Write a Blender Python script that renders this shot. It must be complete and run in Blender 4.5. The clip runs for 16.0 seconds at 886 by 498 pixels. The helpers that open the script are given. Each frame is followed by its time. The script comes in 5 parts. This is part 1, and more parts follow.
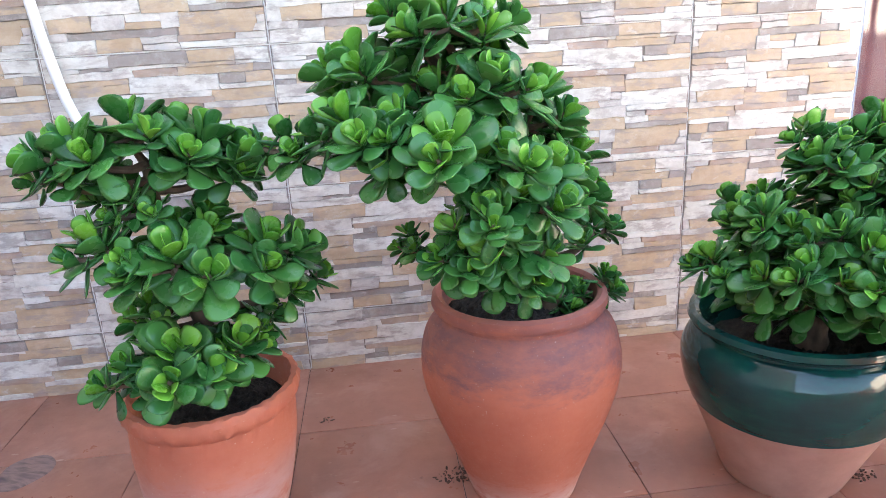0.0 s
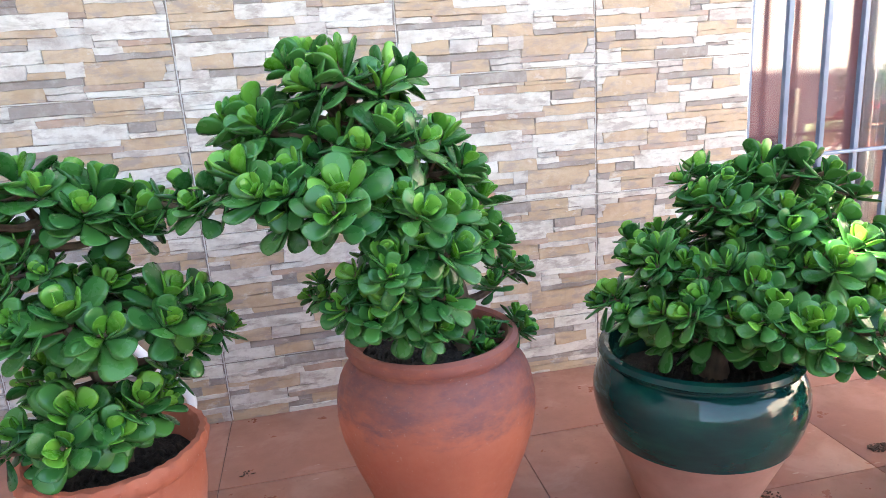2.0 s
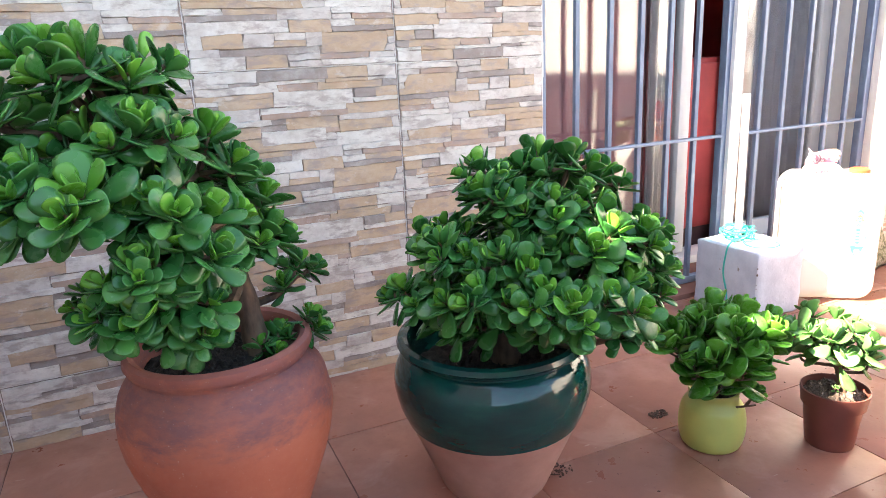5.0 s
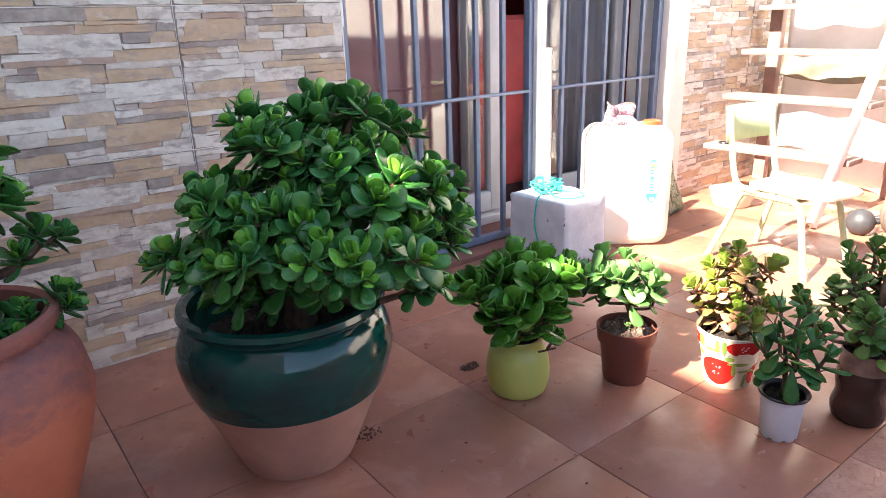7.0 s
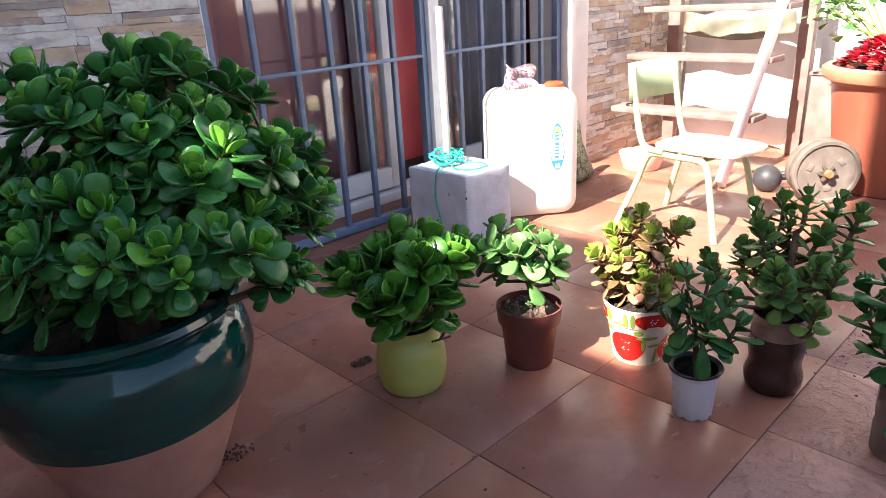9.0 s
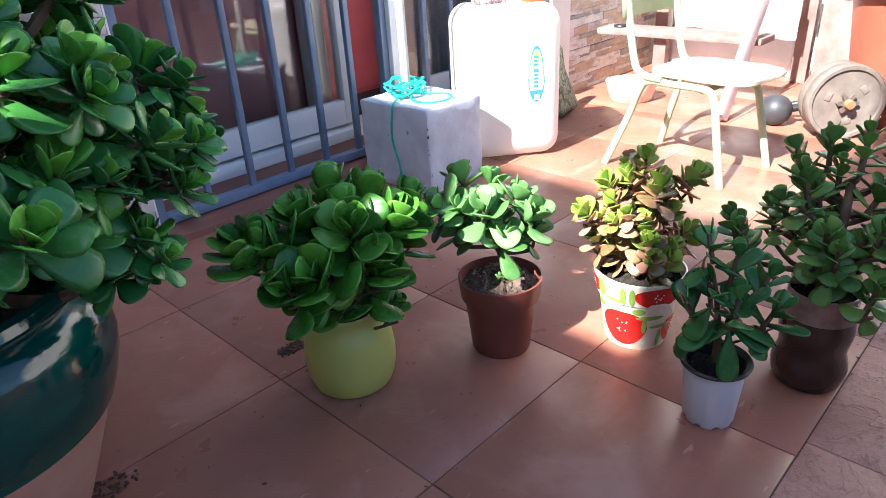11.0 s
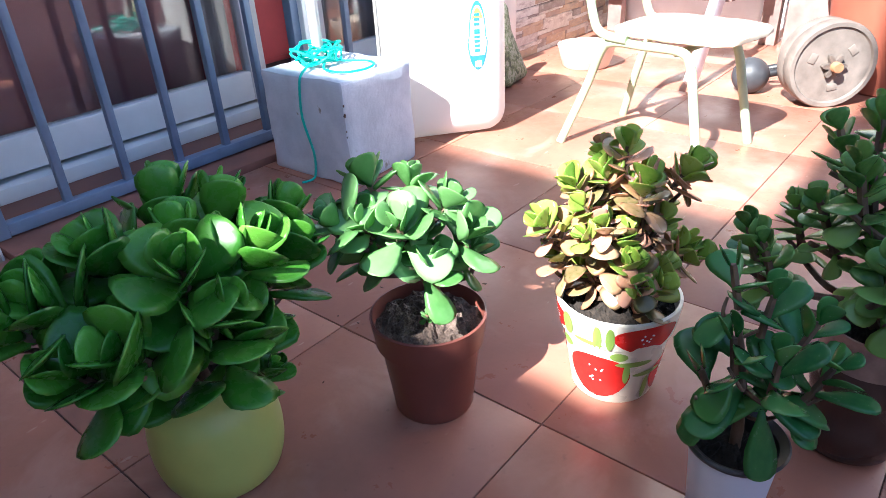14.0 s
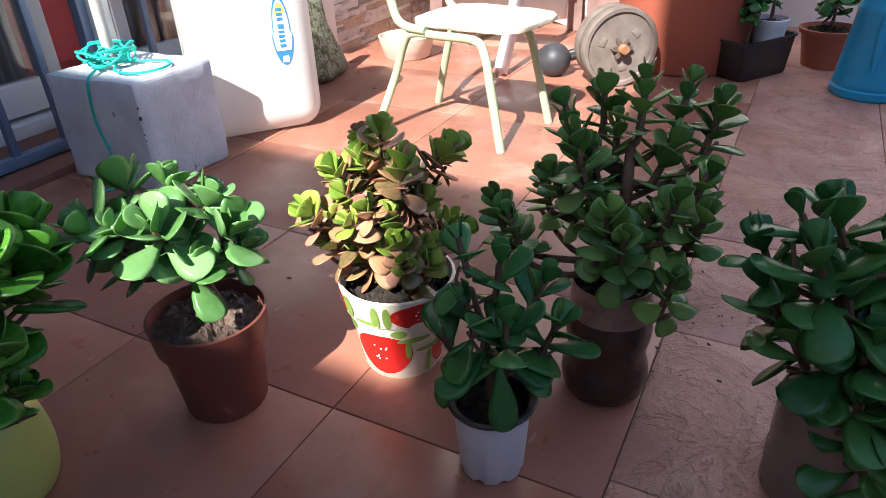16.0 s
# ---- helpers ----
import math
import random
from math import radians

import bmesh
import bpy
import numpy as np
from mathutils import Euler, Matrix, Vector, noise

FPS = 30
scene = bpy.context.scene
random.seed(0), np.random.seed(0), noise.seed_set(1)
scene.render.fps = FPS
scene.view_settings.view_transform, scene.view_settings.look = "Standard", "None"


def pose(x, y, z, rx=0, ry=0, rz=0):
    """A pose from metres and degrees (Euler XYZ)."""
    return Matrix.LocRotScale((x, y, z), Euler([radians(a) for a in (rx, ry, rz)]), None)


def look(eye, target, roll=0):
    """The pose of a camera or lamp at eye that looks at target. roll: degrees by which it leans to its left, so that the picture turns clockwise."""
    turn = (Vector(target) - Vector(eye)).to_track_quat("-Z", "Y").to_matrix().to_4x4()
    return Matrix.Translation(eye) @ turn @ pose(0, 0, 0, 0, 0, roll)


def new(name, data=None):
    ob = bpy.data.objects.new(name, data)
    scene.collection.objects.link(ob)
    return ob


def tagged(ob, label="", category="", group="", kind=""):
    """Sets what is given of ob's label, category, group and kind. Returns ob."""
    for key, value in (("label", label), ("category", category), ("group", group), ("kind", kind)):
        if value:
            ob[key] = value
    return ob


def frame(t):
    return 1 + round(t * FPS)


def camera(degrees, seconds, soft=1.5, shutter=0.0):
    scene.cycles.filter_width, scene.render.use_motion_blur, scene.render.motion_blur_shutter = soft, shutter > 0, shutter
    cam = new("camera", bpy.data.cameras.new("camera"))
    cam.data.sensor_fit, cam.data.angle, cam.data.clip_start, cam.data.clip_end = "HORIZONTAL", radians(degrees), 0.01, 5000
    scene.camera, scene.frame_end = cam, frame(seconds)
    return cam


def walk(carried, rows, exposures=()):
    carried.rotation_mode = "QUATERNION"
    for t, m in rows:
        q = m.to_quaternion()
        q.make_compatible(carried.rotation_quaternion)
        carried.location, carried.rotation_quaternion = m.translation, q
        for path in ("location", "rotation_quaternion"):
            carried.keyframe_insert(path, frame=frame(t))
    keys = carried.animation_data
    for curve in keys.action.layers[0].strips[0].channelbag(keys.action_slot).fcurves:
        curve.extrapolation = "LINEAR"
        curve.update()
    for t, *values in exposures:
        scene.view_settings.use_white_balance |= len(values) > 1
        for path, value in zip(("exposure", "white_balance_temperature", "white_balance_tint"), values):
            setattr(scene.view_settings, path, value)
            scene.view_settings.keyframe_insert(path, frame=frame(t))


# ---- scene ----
cam = camera(66.8, 16.0, soft=0.6)
PATH = [
    (0, (0.0748, -0.0235, 0.8199), (0.2046, 1.3677, 0.3725), -3.5),
    (0.5, (0.0851, -0.0249, 0.8162), (0.2259, 1.3596, 0.3527), -3.1),
    (1, (0.0983, -0.0235, 0.8162), (0.2765, 1.364, 0.3755), -3.0),
    (1.5, (0.1063, -0.0279, 0.8294), (0.3432, 1.3662, 0.4393), -3.1),
    (2, (0.1247, -0.0403, 0.8338), (0.3901, 1.3515, 0.4554), -3.9),
    (2.5, (0.1467, -0.0433, 0.8323), (0.4737, 1.3354, 0.4547), -3.6),
    (3, (0.1687, -0.0499, 0.8301), (0.561, 1.3112, 0.4481), -3.6),
    (3.2, (0.1745, -0.0499, 0.8294), (0.5896, 1.3039, 0.4481), -3.6),
    (5.3, (0.2471, -0.066, 0.8191), (0.8617, 1.2012, 0.4099), -2.5),
    (5.5, (0.2618, -0.0638, 0.8147), (0.9115, 1.1829, 0.3975), -2.3),
    (6, (0.2882, -0.0638, 0.7993), (1.0223, 1.1308, 0.3681), -2.5),
    (6.5, (0.3161, -0.066, 0.7876), (1.1095, 1.0846, 0.3425), -2.1),
    (7, (0.3491, -0.0587, 0.7678), (1.1887, 1.0465, 0.2955), -1.9),
    (7.5, (0.3843, -0.0601, 0.7561), (1.2672, 1.0039, 0.2662), -2.8),
    (8, (0.4202, -0.0513, 0.7451), (1.3193, 0.9885, 0.2332), -3.2),
    (8.5, (0.4737, -0.0411, 0.7319), (1.4095, 0.9665, 0.2215), -4.0),
    (9, (0.5243, -0.0007, 0.7106), (1.4659, 0.9959, 0.1892), -3.4),
    (9.5, (0.6021, 0.0484, 0.6681), (1.5121, 1.0567, 0.1151), -4.7),
    (10, (0.6615, 0.0909, 0.6439), (1.5752, 1.0839, 0.0704), -3.7),
    (10.2, (0.6776, 0.1049, 0.6395), (1.5965, 1.0861, 0.0535), -3.6),
    (12.3, (0.8961, 0.2875, 0.6094), (1.8128, 1.1689, -0.1225), -2.5),
    (12.5, (0.9079, 0.2992, 0.5947), (1.8033, 1.21, -0.1261), -2.7),
    (13, (0.9416, 0.3241, 0.5727), (1.8341, 1.2459, -0.1379), -3.7),
    (13.5, (0.9739, 0.3373, 0.5588), (1.8957, 1.2291, -0.1533), -3.6),
    (14, (1.0098, 0.3388, 0.5507), (1.9822, 1.1755, -0.1606), -3.3),
    (14.5, (1.0333, 0.3249, 0.5493), (2.0673, 1.0971, -0.1467), -2.7),
    (15, (1.0479, 0.2977, 0.5544), (2.1113, 1.0274, -0.143), -2.7),
    (15.5, (1.0501, 0.2691, 0.5559), (2.1369, 0.9548, -0.1518), -3.0),
    (16, (1.0538, 0.2317, 0.5507), (2.1677, 0.8389, -0.1848), -2.5),
]
EXPOSURES = [(0.0, 3.95, 7300, 12), (3.0, 3.7, 7300, 10), (5.5, 3.25, 7200, 12), (7.0, 2.75, 7000, 14), (8.0, 2.6, 6800, 14), (9.0, 2.15, 6600, 14), (10.0, 2.1, 6200, 13), (12.5, 2.4, 5600, 9), (13.5, 2.4, 5550, 9), (14.0, 2.35, 5600, 9), (14.5, 1.65, 5900, 12), (15.0, 1.48, 5900, 12), (15.5, 1.44, 5900, 12), (16.0, 1.5, 6000, 12)]
walk(cam, [(t, look(eye, target, roll)) for t, eye, target, roll in PATH], EXPOSURES)

# --- world and sun -----------------------------------------------------------
world = bpy.data.worlds.new("sky")
scene.world = world
world.use_nodes = True
wn = world.node_tree.nodes
sky = wn.new("ShaderNodeTexSky")
sky.sky_type = "NISHITA"
sky.sun_disc = False
sky.sun_elevation, sky.sun_rotation = radians(43.0), radians(270)
world.node_tree.links.new(sky.outputs[0], wn["Background"].inputs[0])
wn["Background"].inputs[1].default_value = 0.085
sun_data = bpy.data.lights.new("sun", "SUN")
sun_data.energy, sun_data.angle, sun_data.color = 5.0, radians(0.5), (1.0, 0.93, 0.82)
sun = new("sun", sun_data)
sun.matrix_world = look((-5, 1, 5), (-5 + 1.06, 1.0, 4.0))


# --- materials ---------------------------------------------------------------
class Mat:
    """A small wrapper round a node material."""

    def __init__(self, name, rough=0.6, metal=0.0, spec=0.5):
        self.m = bpy.data.materials.new(name)
        self.m.use_nodes = True
        self.t = self.m.node_tree
        self.b = self.t.nodes["Principled BSDF"]
        self.b.inputs["Roughness"].default_value = rough
        self.b.inputs["Metallic"].default_value = metal
        self.b.inputs["Specular IOR Level"].default_value = spec
        self.co = self.t.nodes.new("ShaderNodeTexCoord").outputs["Object"]

    def node(self, kind, **ins):
        n = self.t.nodes.new(kind)
        for key, v in ins.items():
            sock = n.inputs[key.replace("_", " ")]
            if isinstance(v, bpy.types.NodeSocket):
                self.t.links.new(v, sock)
            else:
                sock.default_value = v
        return n

    def noise(self, scale, detail=4.0, rough=0.55, stretch=None, distort=0.0, world_space=False):
        co = self.co
        if world_space:
            co = self.t.nodes.new("ShaderNodeNewGeometry").outputs["Position"]
        if stretch:
            mp = self.node("ShaderNodeMapping", Vector=co, Scale=stretch)
            co = mp.outputs[0]
        n = self.node("ShaderNodeTexNoise", Vector=co, Scale=scale, Detail=detail, Roughness=rough, Distortion=distort)
        return n.outputs[0]

    def ramp(self, fac, stops, interp="LINEAR"):
        n = self.node("ShaderNodeValToRGB", Fac=fac)
        n.color_ramp.interpolation = interp
        el = n.color_ramp.elements
        while len(el) < len(stops):
            el.new(0.5)
        for e, (p, c) in zip(el, stops):
            e.position, e.color = p, (c if len(c) == 4 else (*c, 1))
        return n.outputs[0]

    def val(self, fac, stops):
        return self.ramp(fac, [(p, (v, v, v, 1)) for p, v in stops])

    def mix(self, fac, a, b, mode="MIX"):
        n = self.t.nodes.new("ShaderNodeMix")
        n.data_type, n.blend_type = "RGBA", mode
        for sock, v in ((n.inputs[0], fac), (n.inputs[6], a), (n.inputs[7], b)):
            if isinstance(v, bpy.types.NodeSocket):
                self.t.links.new(v, sock)
            else:
                sock.default_value = v
        return n.outputs[2]

    def maths(self, op, a, b=0.0):
        n = self.t.nodes.new("ShaderNodeMath")
        n.operation = op
        for sock, v in ((n.inputs[0], a), (n.inputs[1], b)):
            if isinstance(v, bpy.types.NodeSocket):
                self.t.links.new(v, sock)
            else:
                sock.default_value = v
        return n.outputs[0]

    def height(self):
        sep = self.node("ShaderNodeSeparateXYZ", Vector=self.co)
        return sep.outputs[2]

    def random(self):
        return self.t.nodes.new("ShaderNodeObjectInfo").outputs["Random"]

    def island(self):
        return self.t.nodes.new("ShaderNodeNewGeometry").outputs["Random Per Island"]

    def set(self, colour=None, rough=None, bump=None, strength=0.3, dist=0.002):
        for key, v in (("Base Color", colour), ("Roughness", rough)):
            if v is None:
                continue
            if isinstance(v, bpy.types.NodeSocket):
                self.t.links.new(v, self.b.inputs[key])
            else:
                self.b.inputs[key].default_value = v
        if bump is not None:
            n = self.node("ShaderNodeBump", Height=bump, Strength=strength, Distance=dist)
            self.t.links.new(n.outputs[0], self.b.inputs["Normal"])
        return self.m


def plain(name, col, rough=0.5, metal=0.0, vary=0.12, scale=20.0, bump=0.1):
    """A paint or plastic with faint blotches and fine relief."""
    k = Mat(name, rough, metal)
    n = k.noise(scale, 5)
    lo = tuple(c * (1 - vary) for c in col[:3]) + (1,)
    hi = tuple(min(1, c * (1 + vary)) for c in col[:3]) + (1,)
    fine = k.noise(scale * 9, 3)
    return k.set(k.ramp(n, [(0.3, lo), (0.7, hi)]), k.val(n, [(0.3, rough * 0.85), (0.75, min(1, rough * 1.2))]), fine, bump, 0.001)


def make_leaf_mat(name, deep, mid, light, edge, edge_amount, gloss=0.26):
    k = Mat(name, gloss, spec=0.42)
    r = k.random()
    n = k.noise(3.5, 3)
    base = k.ramp(r, [(0.0, deep), (0.45, mid), (1.0, light)])
    base = k.mix(k.val(n, [(0.35, 0.0), (0.75, 0.35)]), base, light)
    gen = k.t.nodes.new("ShaderNodeTexCoord").outputs["Generated"]
    sep = k.node("ShaderNodeSeparateXYZ", Vector=gen)
    side = k.maths("ABSOLUTE", k.maths("SUBTRACT", sep.outputs[0], 0.5))
    rim = k.maths("MAXIMUM", k.val(side, [(0.42, 0.0), (0.5, 1.0)]), k.val(sep.outputs[1], [(0.93, 0.0), (1.0, 1.0)]))
    base = k.mix(k.maths("MULTIPLY", rim, edge_amount), base, edge)
    mat = k.set(base, k.val(n, [(0.3, gloss * 0.8), (0.7, gloss * 1.35)]), k.noise(12, 3), 0.05, 0.001)
    tr = k.node("ShaderNodeBsdfTranslucent", Color=k.mix(1.0, base, (1.6, 1.9, 0.5, 1), "MULTIPLY"))
    mx = k.node("ShaderNodeMixShader", Fac=0.2)
    k.t.links.new(k.b.outputs[0], mx.inputs[1])
    k.t.links.new(tr.outputs[0], mx.inputs[2])
    k.t.links.new(mx.outputs[0], k.t.nodes["Material Output"].inputs[0])
    return mat


GREENS = {"jade_leaf": ((0.017, 0.102, 0.024, 1), (0.032, 0.152, 0.033, 1), (0.066, 0.230, 0.046, 1)),
          "jade_leaf_young": ((0.058, 0.225, 0.022, 1), (0.098, 0.310, 0.032, 1), (0.165, 0.415, 0.052, 1)),
          "jade_leaf_dark": ((0.022, 0.105, 0.030, 1), (0.046, 0.172, 0.044, 1), (0.095, 0.255, 0.060, 1)),
          "jade_leaf_round": ((0.050, 0.145, 0.032, 1), (0.115, 0.245, 0.054, 1), (0.23, 0.38, 0.105, 1)),
          "jade_leaf_fresh": ((0.024, 0.122, 0.012, 1), (0.046, 0.180, 0.018, 1), (0.095, 0.27, 0.030, 1)),
          "jade_leaf_pale": ((0.056, 0.165, 0.032, 1), (0.120, 0.27, 0.080, 1), (0.21, 0.40, 0.15, 1)),
          "jade_leaf_red_edged": ((0.12, 0.115, 0.038, 1), (0.36, 0.235, 0.10, 1), (0.62, 0.29, 0.21, 1)),
          "jade_leaf_red_edged_young": ((0.13, 0.26, 0.028, 1), (0.24, 0.38, 0.045, 1), (0.42, 0.48, 0.11, 1))}
LEAF = make_leaf_mat("jade_leaf", *GREENS["jade_leaf"], (0.10, 0.26, 0.045, 1), 0.5)
LEAF_YOUNG = make_leaf_mat("jade_leaf_young", *GREENS["jade_leaf_young"], (0.18, 0.39, 0.07, 1), 0.5)
LEAF_DARK = make_leaf_mat("jade_leaf_dark", *GREENS["jade_leaf_dark"], (0.11, 0.23, 0.07, 1), 0.4, 0.22)
LEAF_ROUND = make_leaf_mat("jade_leaf_round", *GREENS["jade_leaf_round"], (0.18, 0.32, 0.10, 1), 0.4, 0.2)
LEAF_FRESH = make_leaf_mat("jade_leaf_fresh", *GREENS["jade_leaf_fresh"], (0.16, 0.34, 0.06, 1), 0.5)
LEAF_PALE = make_leaf_mat("jade_leaf_pale", *GREENS["jade_leaf_pale"], (0.22, 0.37, 0.12, 1), 0.4, 0.2)
LEAF_RED = make_leaf_mat("jade_leaf_red_edged", *GREENS["jade_leaf_red_edged"], (0.42, 0.06, 0.05, 1), 0.6, 0.3)
LEAF_RED_YOUNG = make_leaf_mat("jade_leaf_red_edged_young", *GREENS["jade_leaf_red_edged_young"], (0.45, 0.16, 0.07, 1), 0.4, 0.3)

k = Mat("bark", 0.8)
nb = k.noise(60, 6, stretch=(1, 1, 0.35))
BARK = k.set(k.ramp(nb, [(0.3, (0.06, 0.035, 0.022)), (0.7, (0.20, 0.125, 0.075))]), 0.8, nb, 0.6, 0.003)

k = Mat("soil", 0.95)
ns = k.noise(90, 8, 0.7)
SOIL = k.set(k.ramp(ns, [(0.35, (0.008, 0.006, 0.005)), (0.7, (0.05, 0.035, 0.025))]), 0.95, ns, 1.0, 0.006)
k = Mat("gritty_soil", 0.95)
ns = k.noise(120, 8, 0.75)
SOIL_DRY = k.set(k.ramp(ns, [(0.35, (0.060, 0.038, 0.028)), (0.7, (0.270, 0.190, 0.150))]), 0.95, ns, 1.0, 0.006)


def make_terracotta(name, stain_from, stain_to, stain, lime, bloom=0.10):
    """Fired clay; a weathering band of its own between two heights, and lime bloom."""
    k = Mat(name, 0.78)
    big, fine, mid = k.noise(5, 5, 0.6), k.noise(70, 6, 0.7), k.noise(14, 7, 0.72, stretch=(1, 1, 2.4))
    base = k.ramp(big, [(0.3, (0.41, 0.116, 0.066)), (0.7, (0.52, 0.168, 0.097))])
    h = k.maths("ADD", k.height(), k.maths("MULTIPLY", k.maths("SUBTRACT", mid, 0.5), 0.16))
    band = k.maths("MULTIPLY", k.val(h, [(max(0, stain_from - 0.02), 0.0), (stain_from + 0.02, 1.0)]), k.val(h, [(stain_to - 0.02, 1.0), (stain_to + 0.03, 0.0)]))
    base = k.mix(k.maths("MULTIPLY", band, k.val(mid, [(0.36, 0.25), (0.62, 0.95)])), base, stain)
    low = k.maths("MULTIPLY", k.val(h, [(0.03, 1.0), (bloom, 0.0)]), lime)
    base = k.mix(k.maths("MULTIPLY", low, k.val(mid, [(0.35, 0.0), (0.6, 1.0)])), base, (0.62, 0.42, 0.36, 1))
    speck = k.val(k.noise(220, 2, 0.5), [(0.70, 0.0), (0.76, 1.0)])
    base = k.mix(k.maths("MULTIPLY", speck, 0.35), base, (0.62, 0.5, 0.42, 1))
    return k.set(base, k.val(fine, [(0.3, 0.6), (0.7, 0.85)]), fine, 0.25, 0.002)


CLAY_JAR = make_terracotta("terracotta_jar", 0.280, 0.40, (0.215, 0.092, 0.088, 1), 1.0, 0.075)
CLAY_POT = make_terracotta("terracotta_pot", 0.05, 0.20, (0.40, 0.205, 0.185, 1), 1.0, 0.26)
k = Mat("bare_clay", 0.75)
nc = k.noise(9, 6, 0.65)
CLAY_PALE = k.set(k.ramp(nc, [(0.3, (0.34, 0.178, 0.132)), (0.7, (0.46, 0.262, 0.20))]), 0.75, k.noise(80, 5), 0.2, 0.002)
k = Mat("green_glaze", 0.12, spec=0.5)
ng = k.noise(7, 5, 0.6, stretch=(1, 1, 3))
GLAZE = k.set(k.ramp(ng, [(0.3, (0.001, 0.024, 0.026)), (0.55, (0.001, 0.044, 0.038)), (0.8, (0.004, 0.085, 0.055))]), k.val(k.noise(25, 4), [(0.35, 0.05), (0.75, 0.14)]), k.noise(30, 3, stretch=(1, 1, 5)), 0.12, 0.002)

k = Mat("floor_tile", 0.42)
rr = k.random()
f1, f2, f3 = k.noise(2.6, 6, 0.6, world_space=True), k.noise(16, 6, 0.65, world_space=True), k.noise(130, 4, world_space=True)
fc = k.ramp(f1, [(0.28, (0.255, 0.103, 0.067)), (0.5, (0.325, 0.133, 0.087)), (0.75, (0.41, 0.178, 0.121))])
fc = k.mix(k.val(f2, [(0.42, 0.0), (0.75, 0.40)]), fc, (0.19, 0.08, 0.060, 1))
fc = k.mix(k.maths("MULTIPLY", rr, 0.35), fc, (0.37, 0.16, 0.10, 1))
worn = k.noise(6.5, 5, 0.6, distort=0.6, world_space=True)
fc = k.mix(k.val(worn, [(0.54, 0.0), (0.66, 0.45)]), fc, (0.46, 0.26, 0.20, 1))
fc = k.mix(k.val(k.noise(60, 3, world_space=True), [(0.66, 0.0), (0.76, 0.5)]), fc, (0.15, 0.07, 0.05, 1))
fc = k.mix(k.val(k.noise(24, 2, 0.4, stretch=(1, 3, 1), world_space=True), [(0.72, 0.0), (0.76, 0.4)]), fc, (0.55, 0.38, 0.31, 1))
FLOOR = k.set(fc, k.maths("ADD", k.val(f2, [(0.3, 0.24), (0.7, 0.46)]), k.val(worn, [(0.5, 0.0), (0.7, 0.12)])), k.mix(0.5, f2, f3), 0.14, 0.002)
k = Mat("worn_floor_tile", 0.6)
f1, f2, f3 = k.noise(7, 7, 0.7, distort=0.8, world_space=True), k.noise(30, 7, 0.75, world_space=True), k.noise(110, 5, 0.7, world_space=True)
fc = k.ramp(f1, [(0.30, (0.38, 0.178, 0.132)), (0.5, (0.50, 0.262, 0.202)), (0.72, (0.60, 0.345, 0.275))])
fc = k.mix(k.val(f2, [(0.55, 0.0), (0.68, 0.55)]), fc, (0.20, 0.105, 0.08, 1))
fc = k.mix(k.val(f3, [(0.60, 0.0), (0.70, 0.6)]), fc, (0.16, 0.085, 0.065, 1))
flakes = k.val(f1, [(0.44, 0.0), (0.47, 0.5), (0.55, 0.6), (0.575, 1.0)])
FLOOR_WORN = k.set(fc, k.val(f2, [(0.3, 0.40), (0.7, 0.70)]), k.mix(0.4, k.mix(0.45, f2, f3), flakes), 1.0, 0.010)
SILL = plain("dark_red_sill", (0.20, 0.085, 0.062, 1), 0.6, 0, 0.2, 14, 0.2)
GROUT = plain("grout", (0.12, 0.062, 0.048, 1), 0.9, 0, 0.3, 40, 0.4)

def make_stone(name, lo, hi, blotch, amount):
    k = Mat(name, 0.5)
    s1, s2 = k.noise(13, 7, 0.7, stretch=(1, 1, 2.0), world_space=True), k.noise(55, 6, 0.72, world_space=True)
    c = k.mix(k.val(s1, [(0.30, 0.0), (0.70, 1.0)]), lo, hi)
    c = k.mix(k.val(k.noise(26, 6, 0.7, world_space=True), [(0.48, 0.0), (0.72, amount)]), c, blotch)
    c = k.mix(k.val(s2, [(0.55, 0.0), (0.75, 0.30)]), c, (0.40, 0.32, 0.27, 1))
    c = k.mix(k.val(k.noise(17, 5, 0.65, stretch=(1, 1, 2.6), world_space=True), [(0.52, 0.0), (0.63, 0.72)]), c, (0.33, 0.27, 0.245, 1))
    c = k.mix(k.val(k.noise(9, 6, 0.7, stretch=(1, 1, 3.2), distort=0.8, world_space=True), [(0.54, 0.0), (0.68, 0.5)]), c, (0.28, 0.215, 0.185, 1))
    c = k.mix(k.val(k.noise(21, 5, 0.65, stretch=(1, 1, 1.6), world_space=True), [(0.60, 0.0), (0.70, 0.5)]), c, (0.66, 0.63, 0.59, 1))
    return k.set(c, k.val(s1, [(0.3, 0.38), (0.7, 0.6)]), k.mix(0.5, s1, s2), 0.35, 0.003)


STONES = {"W": make_stone("stone_white", (0.56, 0.53, 0.48, 1), (0.76, 0.73, 0.68, 1), (0.40, 0.34, 0.30, 1), 0.6),
          "L": make_stone("stone_light_grey", (0.46, 0.42, 0.39, 1), (0.68, 0.64, 0.59, 1), (0.32, 0.26, 0.24, 1), 0.7),
          "G": make_stone("stone_mauve_grey", (0.20, 0.165, 0.15, 1), (0.36, 0.31, 0.28, 1), (0.58, 0.54, 0.50, 1), 0.55),
          "T": make_stone("stone_tan", (0.41, 0.285, 0.185, 1), (0.55, 0.415, 0.285, 1), (0.60, 0.50, 0.40, 1), 0.5),
          "B": make_stone("stone_brown", (0.31, 0.205, 0.155, 1), (0.48, 0.35, 0.27, 1), (0.56, 0.47, 0.41, 1), 0.5)}
